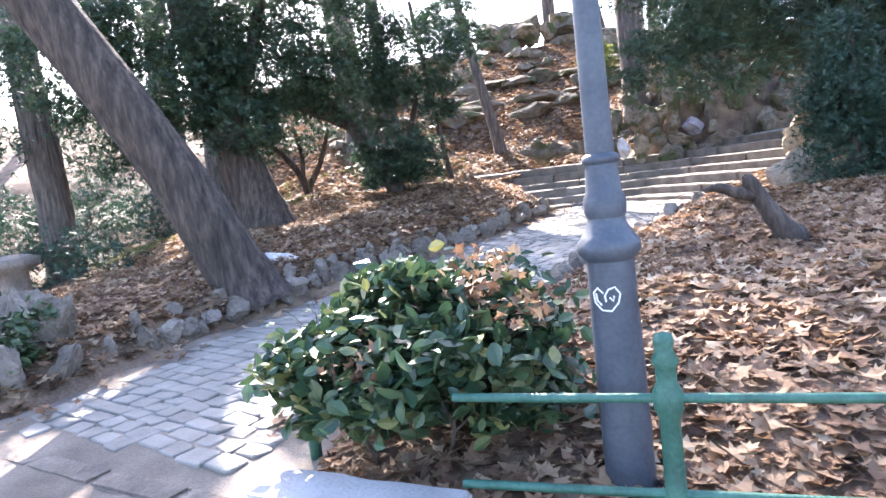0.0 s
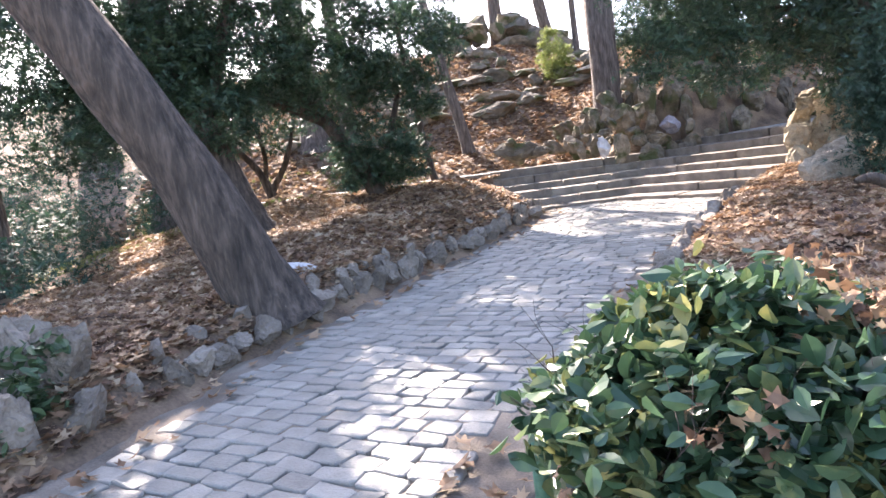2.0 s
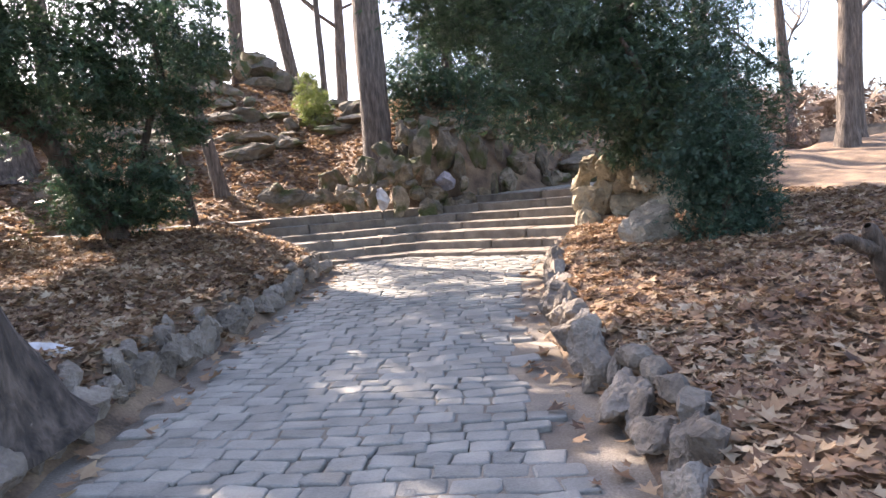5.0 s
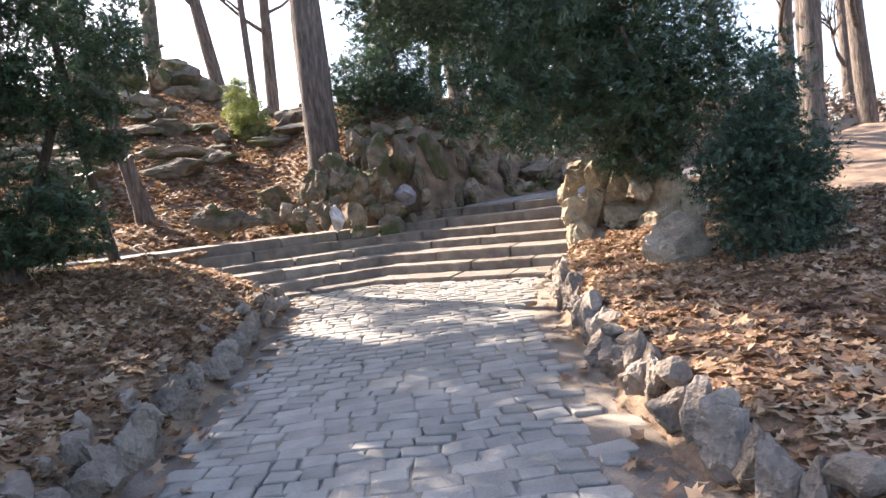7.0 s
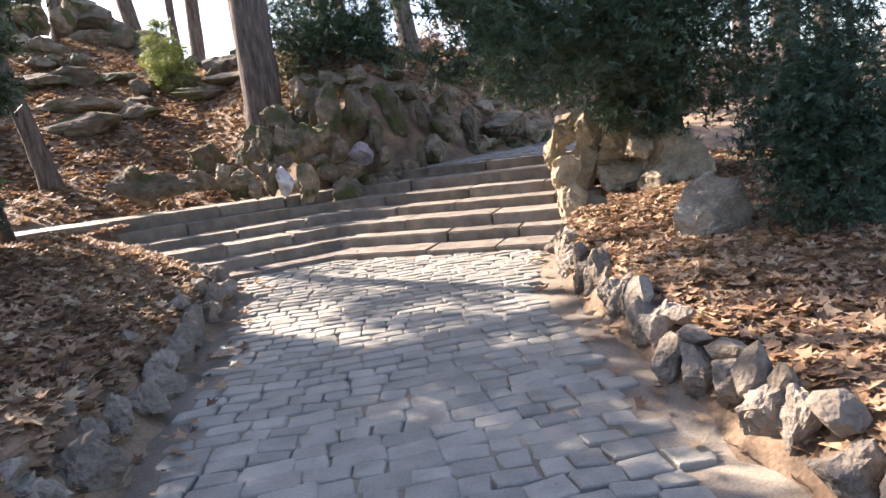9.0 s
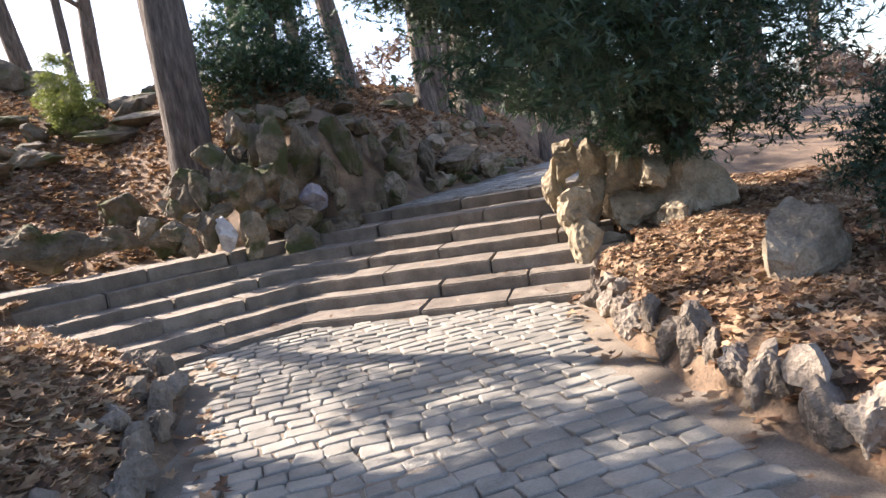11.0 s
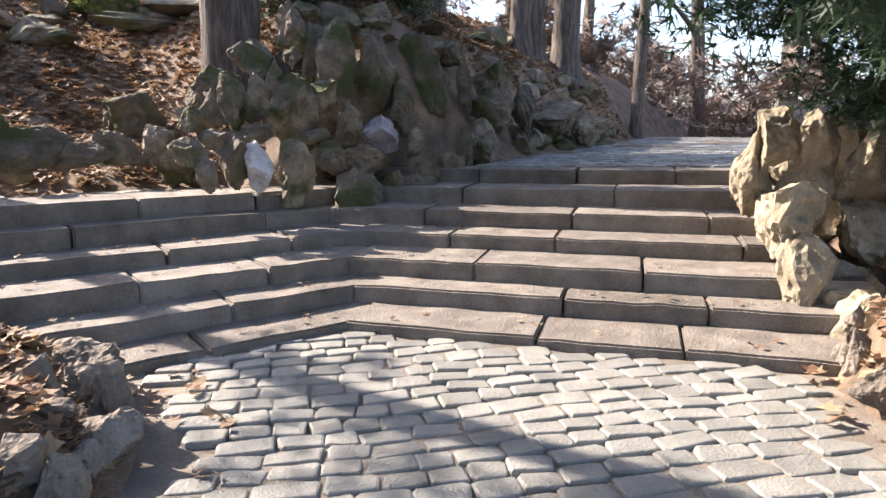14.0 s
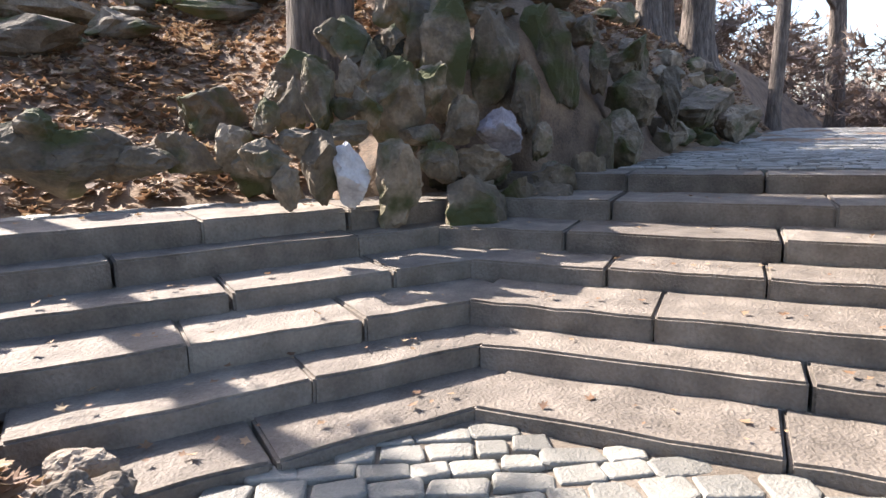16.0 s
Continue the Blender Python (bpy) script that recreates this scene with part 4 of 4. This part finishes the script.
log = empty("broken_stump", (3.15, 4.0, 1.05), "gnarled broken stump with a crooked limb standing in leaves", "stump")
log.matrix_basis = Matrix.Translation((3.15, 4.0, 1.05))
part("trunk", limb("trunk", [(0.1, 0, -0.1), (0.08, 0, 0.12), (-0.02, 0, 0.28), (-0.12, 0.02, 0.45), (-0.2, 0.02, 0.6), (-0.23, 0.02, 0.64)], [0.16, 0.12, 0.075, 0.06, 0.05, 0.02], M_BARK, 3, 10), log)
part("limb", limb("limb", [(-0.15, 0.02, 0.5), (-0.28, 0.03, 0.53), (-0.4, 0.04, 0.58), (-0.5, 0.05, 0.57)], [0.05, 0.042, 0.035, 0.015], M_BARK, 4, 8), log)
part("limb", limb("limb", [(0.12, 0, -0.02), (-0.1, -0.04, 0.0), (-0.2, -0.06, 0.06)], [0.1, 0.09, 0.04], M_BARK, 5, 8), log)
ped = tagged(new("stone_pedestal", revolve("stone_pedestal", [(0, 0), (0.32, 0), (0.3, 0.12), (0.2, 0.2), (0.18, 0.7), (0.34, 0.78), (0.36, 0.9), (0.2, 0.95), (0, 0.97)], M_GREY)), "weathered grey stone pedestal among shrubs", "pedestal")
ped.location = (-4.75, 6.3, 0.85)
ped.scale = (0.85, 0.85, 0.85)

# far steps on the path at the far end
far = empty("far_steps", (18.2, 13.0, 2.35), "distant stone steps climbing the park slope", "steps", kind="structure")
far.matrix_basis = Matrix.Translation((18.2, 13.0, 2.35))
for i in range(8):
    ob = part("step_slab", slab_mesh("step_slab", 3.0, 0.62, 0.35 + 0.15 * i, i, M_STEP), far)
    ob.location, ob.rotation_euler = (0.46 * i, 0.29 * i, 0.1 + 0.15 * i), (0, 0, math.radians(-58))
far_l = empty("far_steps", (-0.9, 15.6, 1.9), "sunlit stone steps climbing from the landing", "steps", kind="structure")
far_l.matrix_basis = Matrix.Translation((-0.9, 16.4, 1.9))
for i in range(6):
    ob = part("step_slab", slab_mesh("step_slab", 2.0, 0.5, 0.2, i + 9, M_STEP), far_l)
    ob.location, ob.rotation_euler = (0.02 * i, 0.42 * i, 0.16 + 0.16 * i), (0, 0, math.radians(2))

# ---- undergrowth and far woods ----
rng_np = np.random.default_rng(7)
n = 150
blobs = []
for i in range(n):
    a = rng_np.uniform(0.55, 1.6) if i % 3 else rng_np.uniform(-1.5, -1.0)
    r = rng_np.uniform(24, 60)
    x, y = 1 + r * math.sin(a), 4 + r * math.cos(a)
    h = rng_np.uniform(0.8, 2.6)
    blobs.append(((x, y, float(ground_z(x, y)) + h * 0.6), (rng_np.uniform(1, 3), rng_np.uniform(1, 3), h)))
tagged(new("far_thicket", crown("far_thicket", blobs, 26000, 0.5, M_TWIG, 61)), "distant brown leafless thicket", "woods", kind="stuff")
blobs = [((x, y, z), (1.4, 1.2, 0.9)) for x, y, z in ((-8, 12, 1.6), (-9.5, 10, 1.8), (-7.5, 15, 2.0), (-11, 13, 2.2), (-6.3, 9.3, 1.0), (-8.2, 8.2, 1.2), (-13, 11, 2.5), (-10, 16, 2.4), (-12, 8, 2.0), (-6.5, 11.5, 3.6), (-8.5, 9.5, 3.8))]
tagged(new("evergreen_thicket", crown("evergreen_thicket", blobs, 22000, 0.15, M_CYP, 63)), "dark evergreen shrubs behind the leaning tree", "shrubs", kind="stuff")

# ---- fallen leaves ----
def leaf_field(name, label, count, box, ok, size, seed_, mat=M_LEAF, tilt=0.7, tv=MAPLE_V, tf=MAPLE_F, lift=0.012):
    r = np.random.default_rng(seed_)
    x, y = r.uniform(box[0], box[2], count), r.uniform(box[1], box[3], count)
    keep = ok(x, y)
    x, y = x[keep], y[keep]
    z = ground_z(x, y) + lift + r.uniform(0, 0.035, len(x))
    return tagged(new(name, scatter(name, np.stack([x, y, z], 1), tv, tf, size * r.uniform(0.5, 1.4, len(x)), turns(r, len(x), tilt), mat)), label, "leaves", kind="stuff")


def off_path(x, y):
    d = RN[0] * x + RN[1] * y
    lx, rx = np.interp(y, LY, LX), np.interp(y, RY, RX)
    stair = (y > 12.3) & (x > 1.4) & (y < 15.5) | (d > 9.45) & (y > 8.9) & (y - 9.3 > 0.72 * (x - 5.3)) & (y < 14.2)
    street = (y - 1.66) + 0.45 * x < 0.1
    e = -0.39 * (x - 6.0) + 0.92 * (y - 13.9)
    walk_r = (d > 12.5) & (e < 0.1) & (e > -3.6)
    return ((x < lx - 0.1) | (x > rx + 0.1) | (y > 15.5)) & ~stair & ~(street & (y < 2.7)) & ~walk_r & ~((y > 14.4) & (y < 15.5) & (x < 3.6) & (x > -4.5))


leaf_field("fallen_leaves", "thick litter of brown maple leaves on the banks", 125000, (-6, 1.0, 9, 14.5), off_path, 0.082, 71)
leaf_field("fallen_leaves", "brown leaf litter on the hillside", 60000, (-8, 14.5, 17, 27), off_path, 0.12, 72)
leaf_field("fallen_leaves", "a few dry leaves lying on the cobbles and dirt", 2600, (-2, 2.3, 5, 12.4), lambda x, y: ((x > np.interp(y, LY, LX)) & (x < np.interp(y, LY, LX) + 0.4) | (x < np.interp(y, RY, RX)) & (x > np.interp(y, RY, RX) - 0.35)) & (RN[0] * x + RN[1] * y < 9.4), 0.09, 73, lift=0.07)
leaf_field("grass", "thin yellow-green grass on the sunny bank", 9000, (-8, 11, 0, 17), lambda x, y: off_path(x, y) & (y > 12.8 + 0.3 * x) & (np.sin(1.3 * x) * np.sin(1.1 * y) > -0.3), 0.11, 74, M_GRASS, 1.2, SPRIG_V, SPRIG_F)

# dry leaves and grit caught on the treads
r = np.random.default_rng(81)
spots = []
for i in range(6):
    for _ in range(35):
        if r.random() < 0.5:
            x = r.uniform(1.7, 3.4 + 0.2 * i)
            y = L_EDGE[i] + 0.1 * (3.5 - x) + r.uniform(0.05, 0.32)
        else:
            q = r.uniform(0.2, 3.3)
            d0 = R_EDGE[i] + r.uniform(0.06, 0.28)
            x = (d0 - RN[1] * L_EDGE[i]) / RN[0] + 0.53 * q
            y = L_EDGE[i] - 0.85 * q
        spots.append((x, y, STEP_Z[i] + 0.025))
tagged(new("fallen_leaves", scatter("fallen_leaves", np.array(spots), MAPLE_V, MAPLE_F, 0.045 * r.uniform(0.4, 1.3, len(spots)), turns(r, len(spots), 0.5), M_LEAF)), "scattered dry leaves caught on the stone treads", "leaves", kind="stuff")

# ---- cobbles of the path ----
def on_path(x, y):
    if y > 12.3 - 0.07 * (x - 3.3) or y < 1.9 or RN[0] * x + RN[1] * y > 9.36:
        return False
    return np.interp(y, LY, LX) + 0.2 < x < np.interp(y, RY, RX) - 0.3 and (y - 1.66) + 0.45 * x > 0.32


places = cobbles(0, (-3, 2, 6, 13, on_path), lambda x, y: float(floor_z(x, y)) + 0.01, (0.86, -0.5), 8)
near = [p for p in places if 5.6 < p[1] < 8.2 and -0.6 < p[0] < 2.2][:300]
rest = [p for p in places if p not in set(near)]
cobble_path = empty("cobbled_path", (1.0, 7.0, 0.8), "path of worn grey granite setts", "path", kind="structure")
cobble_path.matrix_basis = Matrix.Translation((1.0, 7.0, 0.8))
inv = cobble_path.matrix_basis.inverted()
tagged(part("setts", joined_setts("setts", rest, M_COBBLE), cobble_path), kind="stuff").matrix_parent_inverse = inv
shared = []
for i in range(16):
    w = 0.12 + 0.008 * i
    v, f = sett_mesh("sett", w, 0.103, i, M_COBBLE_O)
    shared.append((w, np_mesh("sett", v, f, M_COBBLE_O)))
for x, y, z, a, w, d in near:
    wm, me = min(shared, key=lambda s: abs(s[0] - w))
    ob = part("sett", me, cobble_path)
    ob.matrix_parent_inverse = inv
    ob.matrix_basis = Matrix.LocRotScale((x, y, z), Euler((0, 0, a)), (w / wm, d / 0.103, 1))
